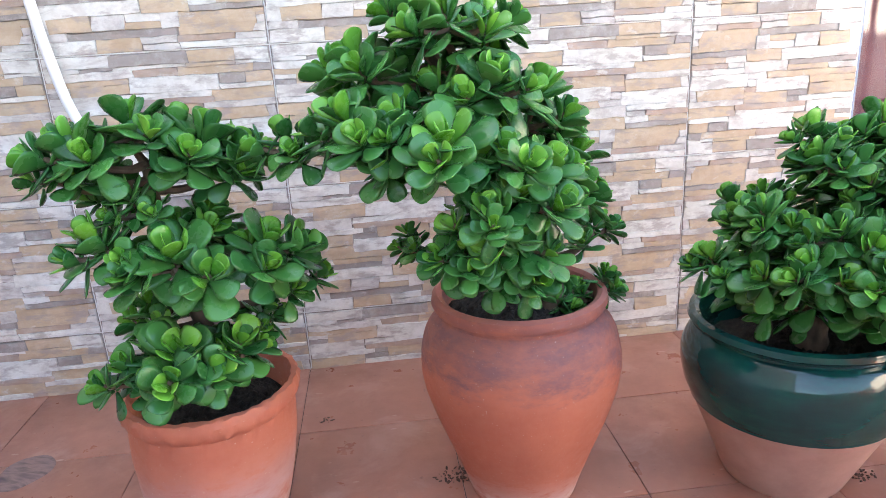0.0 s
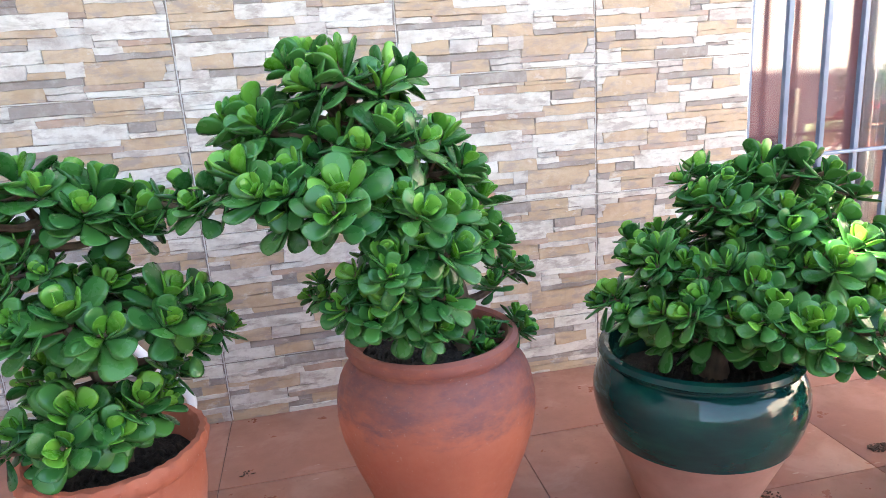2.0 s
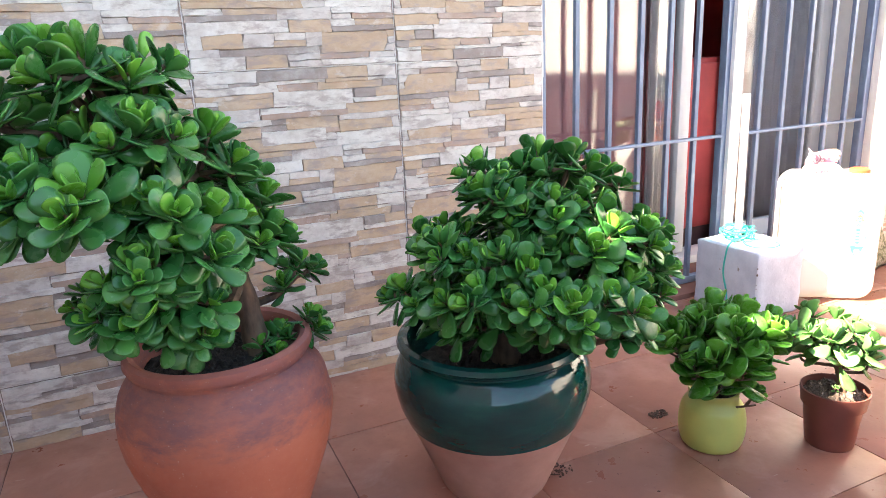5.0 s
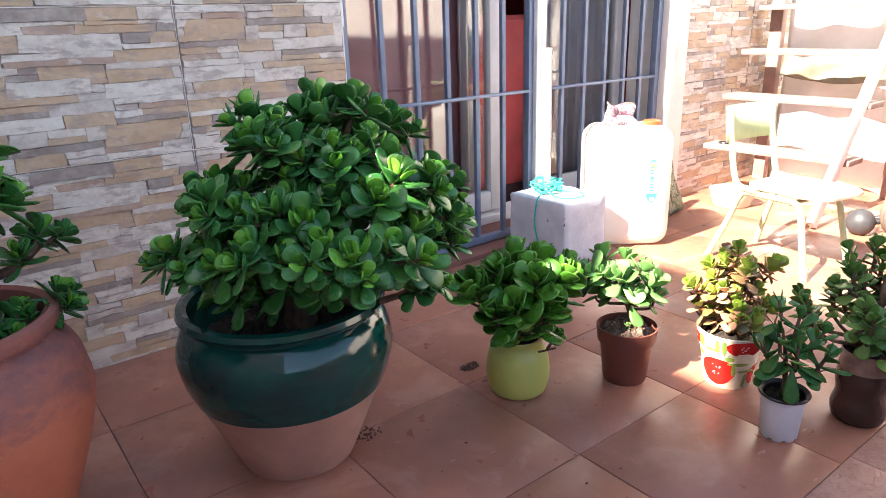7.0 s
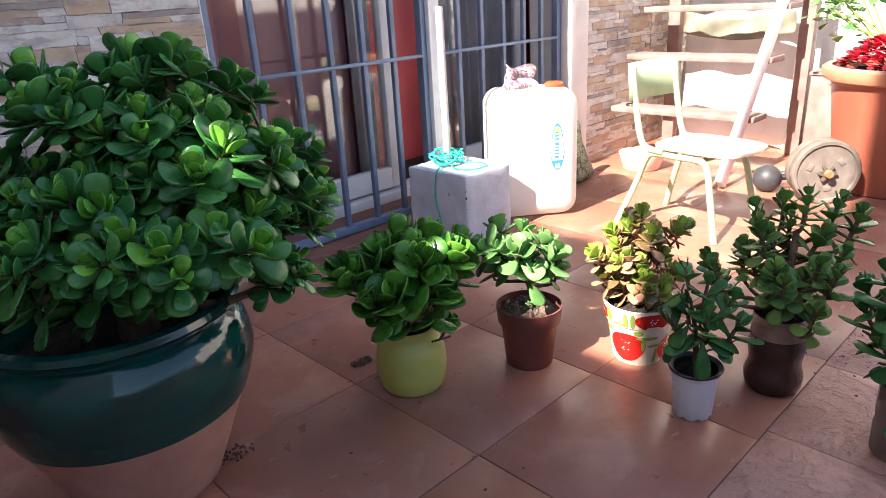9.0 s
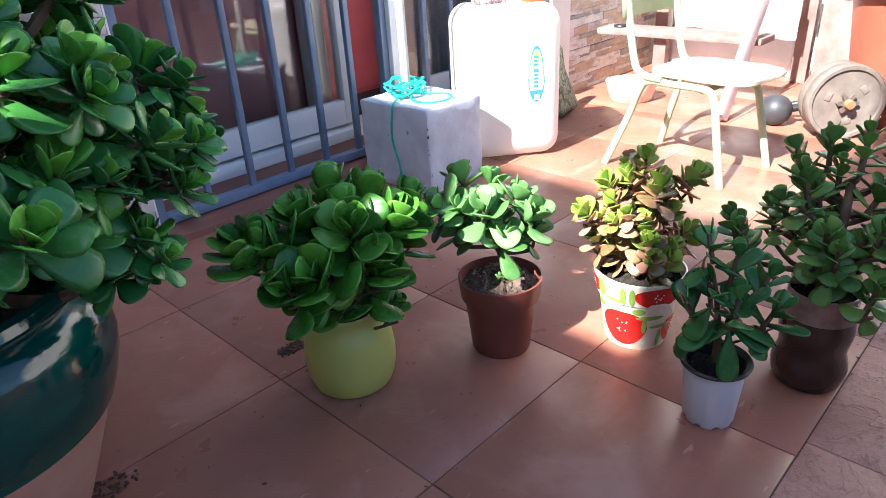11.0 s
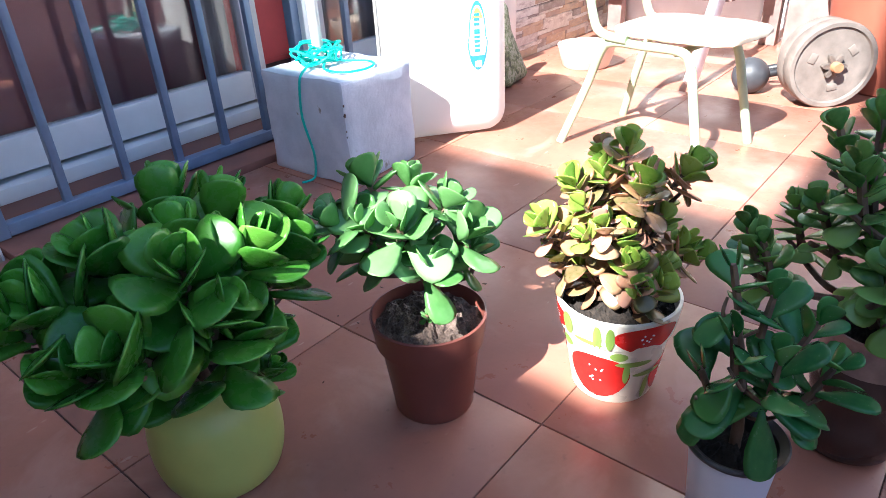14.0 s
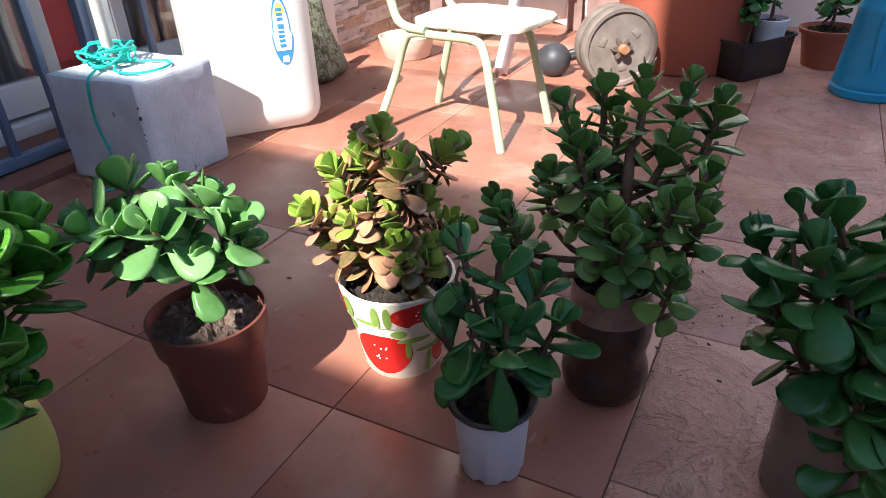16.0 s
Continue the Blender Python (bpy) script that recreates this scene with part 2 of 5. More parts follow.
# brown seam tone, darkened to hold the shadow lying in the seams
STONE_GAP_SHADE = plain("stone_tile_recess_shade", (0.27, 0.22, 0.19, 1), 0.8, 0, 0.3, 30, 0.3)
PLASTER = plain("white_plaster", (0.74, 0.72, 0.69, 1), 0.85, 0, 0.10, 8, 0.3)
k = Mat("white_block_paint_shaded", 0.75)
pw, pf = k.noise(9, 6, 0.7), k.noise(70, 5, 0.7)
# white paint blued and darkened: the bluish shade is in the base colour
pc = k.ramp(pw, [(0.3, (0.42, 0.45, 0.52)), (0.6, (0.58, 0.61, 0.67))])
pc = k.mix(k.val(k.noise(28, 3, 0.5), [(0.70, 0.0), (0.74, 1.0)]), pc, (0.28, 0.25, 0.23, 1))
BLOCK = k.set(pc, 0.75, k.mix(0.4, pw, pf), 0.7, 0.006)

GRILLE = plain("grey_blue_iron_paint", (0.15, 0.20, 0.295, 1), 0.42, 0, 0.12, 30, 0.15)
ALU = plain("white_aluminium", (0.70, 0.71, 0.72, 1), 0.35, 0, 0.06, 12, 0.05)
WHITE_PLASTIC = plain("white_plastic", (0.80, 0.80, 0.80, 1), 0.4, 0, 0.05, 14, 0.08)
RED_PANEL = plain("red_paint", (0.55, 0.085, 0.085, 1), 0.5, 0, 0.2, 6, 0.1)
CURTAIN = plain("grey_curtain", (0.46, 0.46, 0.50, 1), 0.9, 0, 0.15, 25, 0.3)
CURTAIN_W = plain("white_curtain", (0.62, 0.60, 0.60, 1), 0.9, 0, 0.1, 25, 0.3)
# colour of the reddish reflection in the pane, put on an added cloth
RED_REFLECTION = plain("red_brown_reflection", (0.46, 0.20, 0.20, 1), 0.9, 0, 0.15, 6, 0.3)
# for the unseen wall that blocks the sun; grey holds down its bounce
STUCCO = plain("grey_stucco", (0.46, 0.43, 0.39, 1), 0.9, 0, 0.15, 6, 0.3)
PINK = plain("pink_plaster", (0.50, 0.27, 0.22, 1), 0.85, 0, 0.15, 6, 0.3)
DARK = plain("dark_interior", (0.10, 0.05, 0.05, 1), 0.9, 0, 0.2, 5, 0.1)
k = Mat("window_glass", 0.03)
gl = k.node("ShaderNodeBsdfGlossy", Roughness=0.02)
tp = k.node("ShaderNodeBsdfTransparent", Color=(0.86, 0.87, 0.87, 1))
facing = k.node("ShaderNodeLayerWeight", Blend=0.5).outputs["Facing"]
mx = k.node("ShaderNodeMixShader", Fac=k.maths("ADD", k.maths("MULTIPLY", k.maths("POWER", facing, 4.0), 0.85), 0.09))
k.t.links.new(tp.outputs[0], mx.inputs[1])
k.t.links.new(gl.outputs[0], mx.inputs[2])
k.t.links.new(mx.outputs[0], k.t.nodes["Material Output"].inputs[0])
GLASS = k.m
YELLOW_GLAZE = plain("yellow_green_plastic", (0.47, 0.50, 0.13, 1), 0.38, 0, 0.10, 10, 0.06)
BROWN_PLASTIC = plain("brown_plastic", (0.17, 0.052, 0.038, 1), 0.42, 0, 0.10, 16, 0.06)
GREY_WHITE = plain("bluish_white_plastic", (0.62, 0.66, 0.74, 1), 0.45, 0, 0.06, 16, 0.06)
BLACK_PLASTIC = plain("black_plastic", (0.018, 0.018, 0.02, 1), 0.4, 0, 0.2, 16, 0.06)
RED_GLAZE = plain("red_glaze", (0.58, 0.02, 0.015, 1), 0.25, 0, 0.15, 25, 0.05)
CREAM_GLAZE = plain("cream_glaze", (0.78, 0.72, 0.60, 1), 0.28, 0, 0.07, 18, 0.05)
GREEN_PAINT = plain("green_paint", (0.24, 0.36, 0.07, 1), 0.4, 0, 0.15, 18, 0.05)
ROPE = plain("turquoise_cord", (0.02, 0.46, 0.36, 1), 0.6, 0, 0.15, 60, 0.3)
CHAIR_PAINT = plain("pale_green_chair_paint", (0.36, 0.45, 0.28, 1), 0.42, 0, 0.10, 25, 0.1)
SEAT = plain("cream_worn_seat", (0.52, 0.44, 0.33, 1), 0.6, 0, 0.14, 14, 0.2)
KETTLE = plain("dark_grey_iron", (0.04, 0.041, 0.046, 1), 0.55, 0.0, 0.25, 22, 0.2)
IRON = plain("worn_iron", (0.20, 0.165, 0.14, 1), 0.55, 0.2, 0.25, 22, 0.3)
RUST = plain("rusty_bolt", (0.42, 0.20, 0.10, 1), 0.6, 0.3, 0.3, 40, 0.3)
WOOD = plain("weathered_wood", (0.25, 0.165, 0.145, 1), 0.7, 0, 0.25, 18, 0.3)
ORANGE = plain("orange_plastic", (0.34, 0.095, 0.056, 1), 0.5, 0, 0.08, 8, 0.06)
TERRA_RIM = plain("orange_plastic_pale", (0.55, 0.24, 0.14, 1), 0.5, 0, 0.08, 8, 0.06)
BLUE = plain("blue_plastic", (0.02, 0.33, 0.60, 1), 0.35, 0, 0.1, 8, 0.06)
k = Mat("printed_sack", 0.6)
sn = k.noise(55, 5, 0.6)
SACK = k.set(k.ramp(sn, [(0.38, (0.03, 0.04, 0.02)), (0.48, (0.12, 0.15, 0.06)), (0.56, (0.30, 0.30, 0.24)), (0.64, (0.10, 0.12, 0.05))]), 0.6, k.noise(30, 4), 0.5, 0.004)
k = Mat("printed_packet", 0.3)
pn = k.noise(28, 3, 0.6, distort=1.2)
PAPER = k.set(k.ramp(pn, [(0.30, (0.04, 0.05, 0.025)), (0.42, (0.20, 0.07, 0.13)), (0.50, (0.42, 0.38, 0.38)), (0.58, (0.09, 0.04, 0.07)), (0.68, (0.30, 0.26, 0.12))]), 0.3, k.noise(60, 3), 0.3, 0.003)
SHEET = plain("white_sheet", (0.76, 0.77, 0.76, 1), 0.7, 0, 0.08, 9, 0.4)
RED_FLOWER = plain("red_petals", (0.45, 0.012, 0.03, 1), 0.5, 0, 0.3, 30, 0.1)
LITTER = plain("dry_litter", (0.085, 0.044, 0.028, 1), 0.9, 0, 0.5, 60, 0.3)
LABEL_BLUE = plain("blue_label", (0.05, 0.24, 0.55, 1), 0.4, 0, 0.1, 20, 0.0)
LABEL_YELLOW = plain("yellow_label", (0.75, 0.60, 0.10, 1), 0.4, 0, 0.1, 20, 0.0)
LABEL_WHITE = plain("white_print", (0.8, 0.82, 0.84, 1), 0.4, 0, 0.03, 20, 0.0)


# --- mesh helpers ------------------------------------------------------------
def mesh_of(name, bm, material, smooth=True):
    me = bpy.data.meshes.new(name)
    bmesh.ops.recalc_face_normals(bm, faces=bm.faces)
    bm.to_mesh(me)
    bm.free()
    if isinstance(material, (list, tuple)):
        for m in material:
            me.materials.append(m)
    else:
        me.materials.append(material)
    if smooth:
        me.polygons.foreach_set("use_smooth", [True] * len(me.polygons))
        me.set_sharp_from_angle(angle=radians(38))
    return me


def part(name, bm, material, parent=None, label="", smooth=True):
    ob = new(name, mesh_of(name, bm, material, smooth))
    if parent is not None:
        ob.parent = parent
    if label:
        tagged(ob, label)
    return ob


def thing(name, m, label, category, group="", kind=""):
    ob = new(name)
    ob.empty_display_size = 0.05
    ob.matrix_world = m
    return tagged(ob, label, category, group, kind)


def box(bm, x0, y0, z0, x1, y1, z1, bevel=0.0, m=None, seg=2):
    r = bmesh.ops.create_cube(bm, size=1.0)
    vs = r["verts"]
    mat = Matrix.Translation(((x0 + x1) / 2, (y0 + y1) / 2, (z0 + z1) / 2)) @ Matrix.Diagonal((x1 - x0, y1 - y0, z1 - z0, 1))
    bmesh.ops.transform(bm, matrix=mat, verts=vs)
    if bevel:
        es = list({e for v in vs for e in v.link_edges})
        out = bmesh.ops.bevel(bm, geom=es, offset=bevel, segments=seg, affect="EDGES", profile=0.5)
        vs = list({v for f in out["faces"] for v in f.verts} | {v for v in vs if v.is_valid})
    if m is not None:
        seen, stack = set(vs), list(vs)
        while stack:
            for e in stack.pop().link_edges:
                for v in e.verts:
                    if v not in seen:
                        seen.add(v)
                        stack.append(v)
        bmesh.ops.transform(bm, matrix=m, verts=list(seen))
    return bm


def boxed(*a, **kw):
    return box(bmesh.new(), *a, **kw)


def lathe(profile, n=48, bm=None, wobble=0.0, m=None, close=False):
    """Turn a profile of (radius, height) round the z axis."""
    bm = bm or bmesh.new()
    rings = []
    for j, (r, z) in enumerate(profile):
        ring = []
        for i in range(n):
            a = 2 * math.pi * i / n
            rr = r * (1 + wobble * math.sin(3 * a + j) * 0.5 + wobble * math.sin(5 * a + 2.1 * j) * 0.3)
            p = Vector((rr * math.cos(a), rr * math.sin(a), z))
            ring.append(bm.verts.new(m @ p if m else p))
        rings.append(ring)
    for a, b in zip(rings, rings[1:]):
        for i in range(n):
            bm.faces.new((a[i], a[(i + 1) % n], b[(i + 1) % n], b[i]))
    if close:
        bm.faces.new(rings[0][::-1])
        bm.faces.new(rings[-1])
    return bm


def smooth_profile(points, k=4):
    """A rounder profile through the points (Catmull-Rom)."""
    p = [points[0], *points, points[-1]]
    out = []
    for i in range(1, len(p) - 2):
        for j in range(k):
            t = j / k
            out.append(tuple(0.5 * (2 * p[i][c] + (p[i + 1][c] - p[i - 1][c]) * t + (2 * p[i - 1][c] - 5 * p[i][c] + 4 * p[i + 1][c] - p[i + 2][c]) * t * t
                                    + (3 * p[i][c] - p[i - 1][c] - 3 * p[i + 1][c] + p[i + 2][c]) * t ** 3) for c in (0, 1)))
    out.append(points[-1])
    return out


def tube(bm, pts, radii, n=8, caps=True):
    """A tube along the points, with a radius at each."""
    pts = [Vector(p) for p in pts]
    if not isinstance(radii, (list, tuple)):
        radii = [radii] * len(pts)
    up, rings = None, []
    for i, p in enumerate(pts):
        d = (pts[min(i + 1, len(pts) - 1)] - pts[max(i - 1, 0)]).normalized()
        if up is None:
            up = d.orthogonal().normalized()
        up = (up - d * up.dot(d)).normalized()
        side = d.cross(up)
        rings.append([bm.verts.new(p + (up * math.cos(2 * math.pi * j / n) + side * math.sin(2 * math.pi * j / n)) * radii[i]) for j in range(n)])
    for a, b in zip(rings, rings[1:]):
        for j in range(n):
            bm.faces.new((a[j], a[(j + 1) % n], b[(j + 1) % n], b[j]))
    if caps:
        bm.faces.new(rings[0][::-1])
        bm.faces.new(rings[-1])
    return bm


def bezier(pts, n=8):
    """Points of a smooth line through pts."""
    p = [Vector(q) for q in (pts[0], *pts, pts[-1])]
    out = []
    for i in range(1, len(p) - 2):
        for j in range(n):
            t = j / n
            out.append(0.5 * (2 * p[i] + (p[i + 1] - p[i - 1]) * t + (2 * p[i - 1] - 5 * p[i] + 4 * p[i + 1] - p[i + 2]) * t * t + (3 * p[i] - p[i - 1] - 3 * p[i + 1] + p[i + 2]) * t ** 3))
    out.append(p[-2])
    return out


# --- leaves and plants -------------------------------------------------------
def leaf_mesh(name, material, width, cup, bend, thick=0.13):
    """A thick spoon-shaped succulent leaf, one unit long along y, its upper side towards z."""
    bm = bmesh.new()
    stations = [(0.0, 0.10), (0.13, 0.16), (0.32, 0.32), (0.54, 0.465), (0.72, 0.50), (0.87, 0.46), (0.955, 0.31), (0.99, 0.14)]
    rings = []
    for y, w in stations:
        w *= width * 0.70
        t = thick * (0.75 + 0.5 * math.sin(math.pi * min(1, y + 0.15))) * (0.45 if y > 0.95 else 1)
        zc = bend * y * y
        ring = []
        for u, v in ((-1, 0), (-0.62, 0.55), (0, 0.8), (0.62, 0.55), (1, 0), (0.62, -0.7), (0, -1), (-0.62, -0.7)):
            ring.append(bm.verts.new((u * w, y, zc + v * t * 0.5 + cup * (u * w) ** 2)))
        rings.append(ring)
    tip = bm.verts.new((0, 1.0, bend))
    foot = bm.verts.new((0, -0.01, 0))
    for a, b in zip(rings, rings[1:]):
        for j in range(8):
            bm.faces.new((a[j], a[(j + 1) % 8], b[(j + 1) % 8], b[j]))
    for j in range(8):
        bm.faces.new((rings[-1][j], rings[-1][(j + 1) % 8], tip))
        bm.faces.new((rings[0][(j + 1) % 8], rings[0][j], foot))
    me = mesh_of(name, bm, material, smooth=False)
    me.polygons.foreach_set("use_smooth", [True] * len(me.polygons))
    return me


def leaf_set(material, wide=1.0):
    return [leaf_mesh("leaf", material, w * wide, c, b) for w, c, b in ((1.0, 0.14, 0.02), (1.10, 0.20, -0.05), (0.9, 0.08, 0.06), (1.05, 0.0, -0.11))]


def rosette_leaves(rng, centre, axis, size, pairs, spread=1.0, stack=0.6, bud=0.5):
    """Poses of the crosswise leaf pairs of one shoot: an upright bud, spreading leaves, hanging old ones."""
    axis = axis.normalized()
    q = axis.to_track_quat("Z", "Y").to_matrix().to_4x4()
    turn = rng.uniform(0, 360)
    out = []
    for i in range(pairs):
        f = i / max(1, pairs - 1)
        length = size * (bud + (1 - bud) * min(1, f * 1.7)) * rng.uniform(0.86, 1.14)
        tilt = (10 + 66 * f ** 0.9 + 36 * f ** 4) * spread
        for side in (0, 180):
            az = turn + i * 90 + side + rng.uniform(-16, 16)
            lift = 90 - (tilt + rng.uniform(-9, 9))
            m = Matrix.Translation(centre) @ q @ pose(0, 0, -size * stack * f, 0, 0, az) @ pose(0, size * 0.06, 0, lift, rng.uniform(-10, 10), 0)
            out.append((m @ Matrix.Diagonal((length * rng.uniform(0.88, 1.15), length, length, 1)), f))
    return out


def scatter_shoots(rng, lobes, spacing, tips, centre, up):
    """Further shoot tips over the outside of a plant's lobes, clear of those that stand already."""
    for x, y, z, r in lobes:
        c = Vector((x, y, z))
        for _ in range(max(3, int(5.2 * (r / spacing) ** 2)) * 14):
            d = Vector((rng.gauss(0, 1), rng.gauss(0, 1), rng.gauss(0.35, 1))).normalized()
            if d.z < -0.35:
                continue
            p = c + d * max(0.0, r - spacing * 0.42) * rng.uniform(0.85, 1.0)
            if any((p - Vector(l[:3])).length < l[3] - spacing * 0.75 for l in lobes) or any((p - t[0]).length < spacing for t in tips):
                continue
            out = (c - centre)
            axis = d * 0.7 + out.normalized() * 0.3 + Vector((0, 0, up))
            tips.append((p, axis.normalized(), c, 1.0))


def jade(parent, seed, lobes, leaves, size, spacing, pairs, trunk, trunk_r, limit=300, twig=0.005, droop=1.0, up=1.0, lean=0.6, young=0.4, stack=0.6, bud=0.5, shoots=(), side=0):
    """The plant of a pot: trunk, limbs to its shoots, twigs, and leaves. Lobes are filled up round the given shoots."""
    rng = random.Random(seed)
    ends = [Vector(s[:3]) for s in shoots] or [Vector(l[:3]) for l in lobes]
    mid = sum(ends, Vector()) / len(ends)
    path = bezier([(*p[:2], p[2]) for p in trunk], 6)
    n = len(path)
    part("trunk", tube(bmesh.new(), path, [trunk_r * (1 - 0.6 * i / n) * (1 + 0.08 * math.sin(i * 1.9)) for i in range(n)], 10), BARK, parent, "rough grey-brown stem")
    for end in ends:
        end = end - Vector((0, 0, size * stack * 0.7))
        start = min(path, key=lambda p: (p - end).length + (0.6 * max(0, p.z - end.z + 0.02)))
        if (end - start).length < 0.02:
            continue
        bend = (start + end) / 2 + Vector((rng.uniform(-0.02, 0.02), rng.uniform(-0.02, 0.02), -0.12 * (end - start).length))
        pts = bezier([start, bend, end], 5)
        thick = min(0.009, trunk_r * 0.4)
        part("branch", tube(bmesh.new(), pts, [thick * (1 - 0.5 * i / len(pts)) for i in range(len(pts))], 7), BARK, parent)
    tips = []
    for x, y, z, grow in shoots:
        p = Vector((x, y, z))
        out = Vector((x - mid.x, y - mid.y, 0))
        axis = (out.normalized() * min(lean, out.length * 9) + Vector((rng.uniform(-0.12, 0.12), rng.uniform(-0.12, 0.12), up))).normalized()
        tips.append((p, axis, p - axis * size * stack * 0.9, grow))
        turn = rng.uniform(0, 360)
        for i in range(side):
            # side shoots round the leading one, a little lower
            a = math.radians(turn + 360 * i / side + rng.uniform(-30, 30))
            d = Vector((math.cos(a), math.sin(a), 0))
            q = p + d * size * grow * rng.uniform(0.75, 1.05) - axis * size * rng.uniform(0.25, 0.6)
            tips.append((q, (axis + d * 0.7).normalized(), p - axis * size * stack * 0.9, grow * rng.uniform(0.72, 0.9)))
    scatter_shoots(rng, lobes, spacing, tips, mid, up)
    twigs, poses = bmesh.new(), []
    for p, axis, c, grow in tips:
        k = size * grow * rng.uniform(0.92, 1.1)
        tube(twigs, bezier([c, (c + p) / 2 - axis * 0.01, p], 3), [twig, twig * 0.9, twig * 0.9, twig * 0.85, twig * 0.85, twig * 0.8, twig * 0.7], 5)
        for m, f in rosette_leaves(rng, p, axis, k, pairs + rng.choice((-1, 0, 0, 1)), droop, stack, bud):
            poses.append((m, rng.randrange(4) + (4 if f < young and len(leaves) > 4 and rng.random() < 0.85 else 0)))
    tagged(part("twig", twigs, BARK, parent), kind="stuff")
    rng.shuffle(poses)
    keep, rest = poses[:limit], poses[limit:]
    for m, kind in keep:
        ob = new("leaf", leaves[kind])
        ob.parent = parent
        ob.matrix_local = m
    for low, high in ((0, 3), (4, 7)):
        joined = [p for p in rest if low <= p[1] <= high]
        if not joined:
            continue
        vs, fs, base = [], [], 0
        for m, kind in joined:
            src = leaves[kind]
            co = np.empty(len(src.vertices) * 3)
            src.vertices.foreach_get("co", co)
            co = co.reshape(-1, 3) @ np.array(m.to_3x3()).T + np.array(m.translation)
            vs.append(co)
            fs += [tuple(base + i for i in f.vertices) for f in src.polygons]
            base += len(co)
        me = bpy.data.meshes.new("leaves")
        me.from_pydata(np.concatenate(vs).tolist(), [], fs)
        me.materials.append(REST[leaves[low].materials[0].name])
        me.polygons.foreach_set("use_smooth", [True] * len(me.polygons))
        ob = new("leaves", me)
        ob.parent = parent
        tagged(ob, kind="stuff")


def rest_mat(name, deep, mid, light):
    """The same leaf for the joined rest, varied by island."""
    k = Mat(name, 0.26, spec=0.42)
    n = k.noise(30, 3)
    base = k.ramp(k.island(), [(0.0, deep), (0.45, mid), (1.0, light)])
    return k.set(k.mix(k.val(n, [(0.35, 0.0), (0.75, 0.35)]), base, light), k.val(n, [(0.3, 0.2), (0.7, 0.34)]), k.noise(140, 2), 0.05, 0.001)


REST = {name: rest_mat(name + "_inner", *tones) for name, tones in GREENS.items()}
L_GREEN, L_DARK, L_PALE, L_RED = leaf_set(LEAF, 0.96) + leaf_set(LEAF_YOUNG, 0.96), leaf_set(LEAF_DARK), leaf_set(LEAF_PALE, 1.05), leaf_set(LEAF_RED, 1.3) + leaf_set(LEAF_RED_YOUNG, 1.3)
L_FRESH = leaf_set(LEAF_FRESH, 1.06) + leaf_set(LEAF_YOUNG, 1.06)
L_ROUND, L_BROAD = leaf_set(LEAF_ROUND, 1.2), leaf_set(LEAF_PALE, 1.4)


def soil_disc(parent, r, z, mat=None):
    """Loose crumbly soil filling a pot up to about z."""
    bm = bmesh.new()
    n, rows = 64, max(6, int(r / 0.0034))
    rings = [[bm.verts.new((0, 0, z + 0.012))]]
    for j in range(1, rows + 1):
        s = j / rows
        ring = []
        for i in range(n):
            q = Vector((r * s * math.cos(2 * math.pi * i / n), r * s * math.sin(2 * math.pi * i / n), z + 0.012 * (1 - s * s)))
            q.z += 0.008 * noise.noise(q * 60) + 0.006 * noise.noise(q * 170) + 0.004 * noise.noise(q * 370)
            ring.append(bm.verts.new(q))
        rings.append(ring)
    for i in range(n):
        bm.faces.new((rings[0][0], rings[1][i], rings[1][(i + 1) % n]))
    for a, b in zip(rings[1:], rings[2:]):
        for i in range(n):
            bm.faces.new((a[i], b[i], b[(i + 1) % n], a[(i + 1) % n]))
    return part("soil", bm, mat or SOIL, parent, "dark loose soil", smooth=False)


# --- setting -----------------------------------------------------------------
WALL_Y = 1.602
GRID_X, GRID_Y, TILE = 1.177, 0.634, 0.33

part("ground", boxed(-60, -60, -0.30, 60, 60, -0.0022), GROUT)
tagged(bpy.data.objects["ground"], "dark mortar bed under the terrace tiles", "ground", kind="structure")
floor = thing("floor", pose(0, 0, 0), "reddish-brown square terracotta floor tiles with thin joints", "floor", kind="structure")


def house_wall(name, x0, x1, y0, y1, z0, z1, label):
    ob = part(name, boxed(x0, y0, z0, x1, y1, z1), PLASTER, None, smooth=False)
    return tagged(ob, label, "wall", kind="structure")


wall = house_wall("wall_north", -3.6, 1.30, WALL_Y + 0.0008, WALL_Y + 0.26, -0.1, 2.9, "house wall clad in stone-look ceramic tiles")
wall_far = house_wall("wall_north_far", 2.86, 3.75, WALL_Y + 0.0008, WALL_Y + 0.26, -0.1, 2.9, "house wall beyond the door, clad in stone-look tiles")
house_wall("wall_over_door", 1.30, 2.86, WALL_Y + 0.012, WALL_Y + 0.26, 2.10, 2.9, "plastered wall over the barred door")
house_wall("wall_east", 3.75, 3.95, -2.5, WALL_Y + 0.26, -0.1, 1.6, "pale plastered end wall of the terrace")
# unseen; added so the door glass mirrors pink and warm light bounces back
house_wall("wall_south", -3.9, 5.5, -2.45, -2.25, -0.1, 1.05, "unseen low pink-plastered wall added for the door glass to reflect").data.materials[0] = PINK
# unseen tall wall, added to block the sun; its gaps shape the sun patches
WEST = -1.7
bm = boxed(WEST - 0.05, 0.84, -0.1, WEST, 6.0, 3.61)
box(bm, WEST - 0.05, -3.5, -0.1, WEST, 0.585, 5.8)
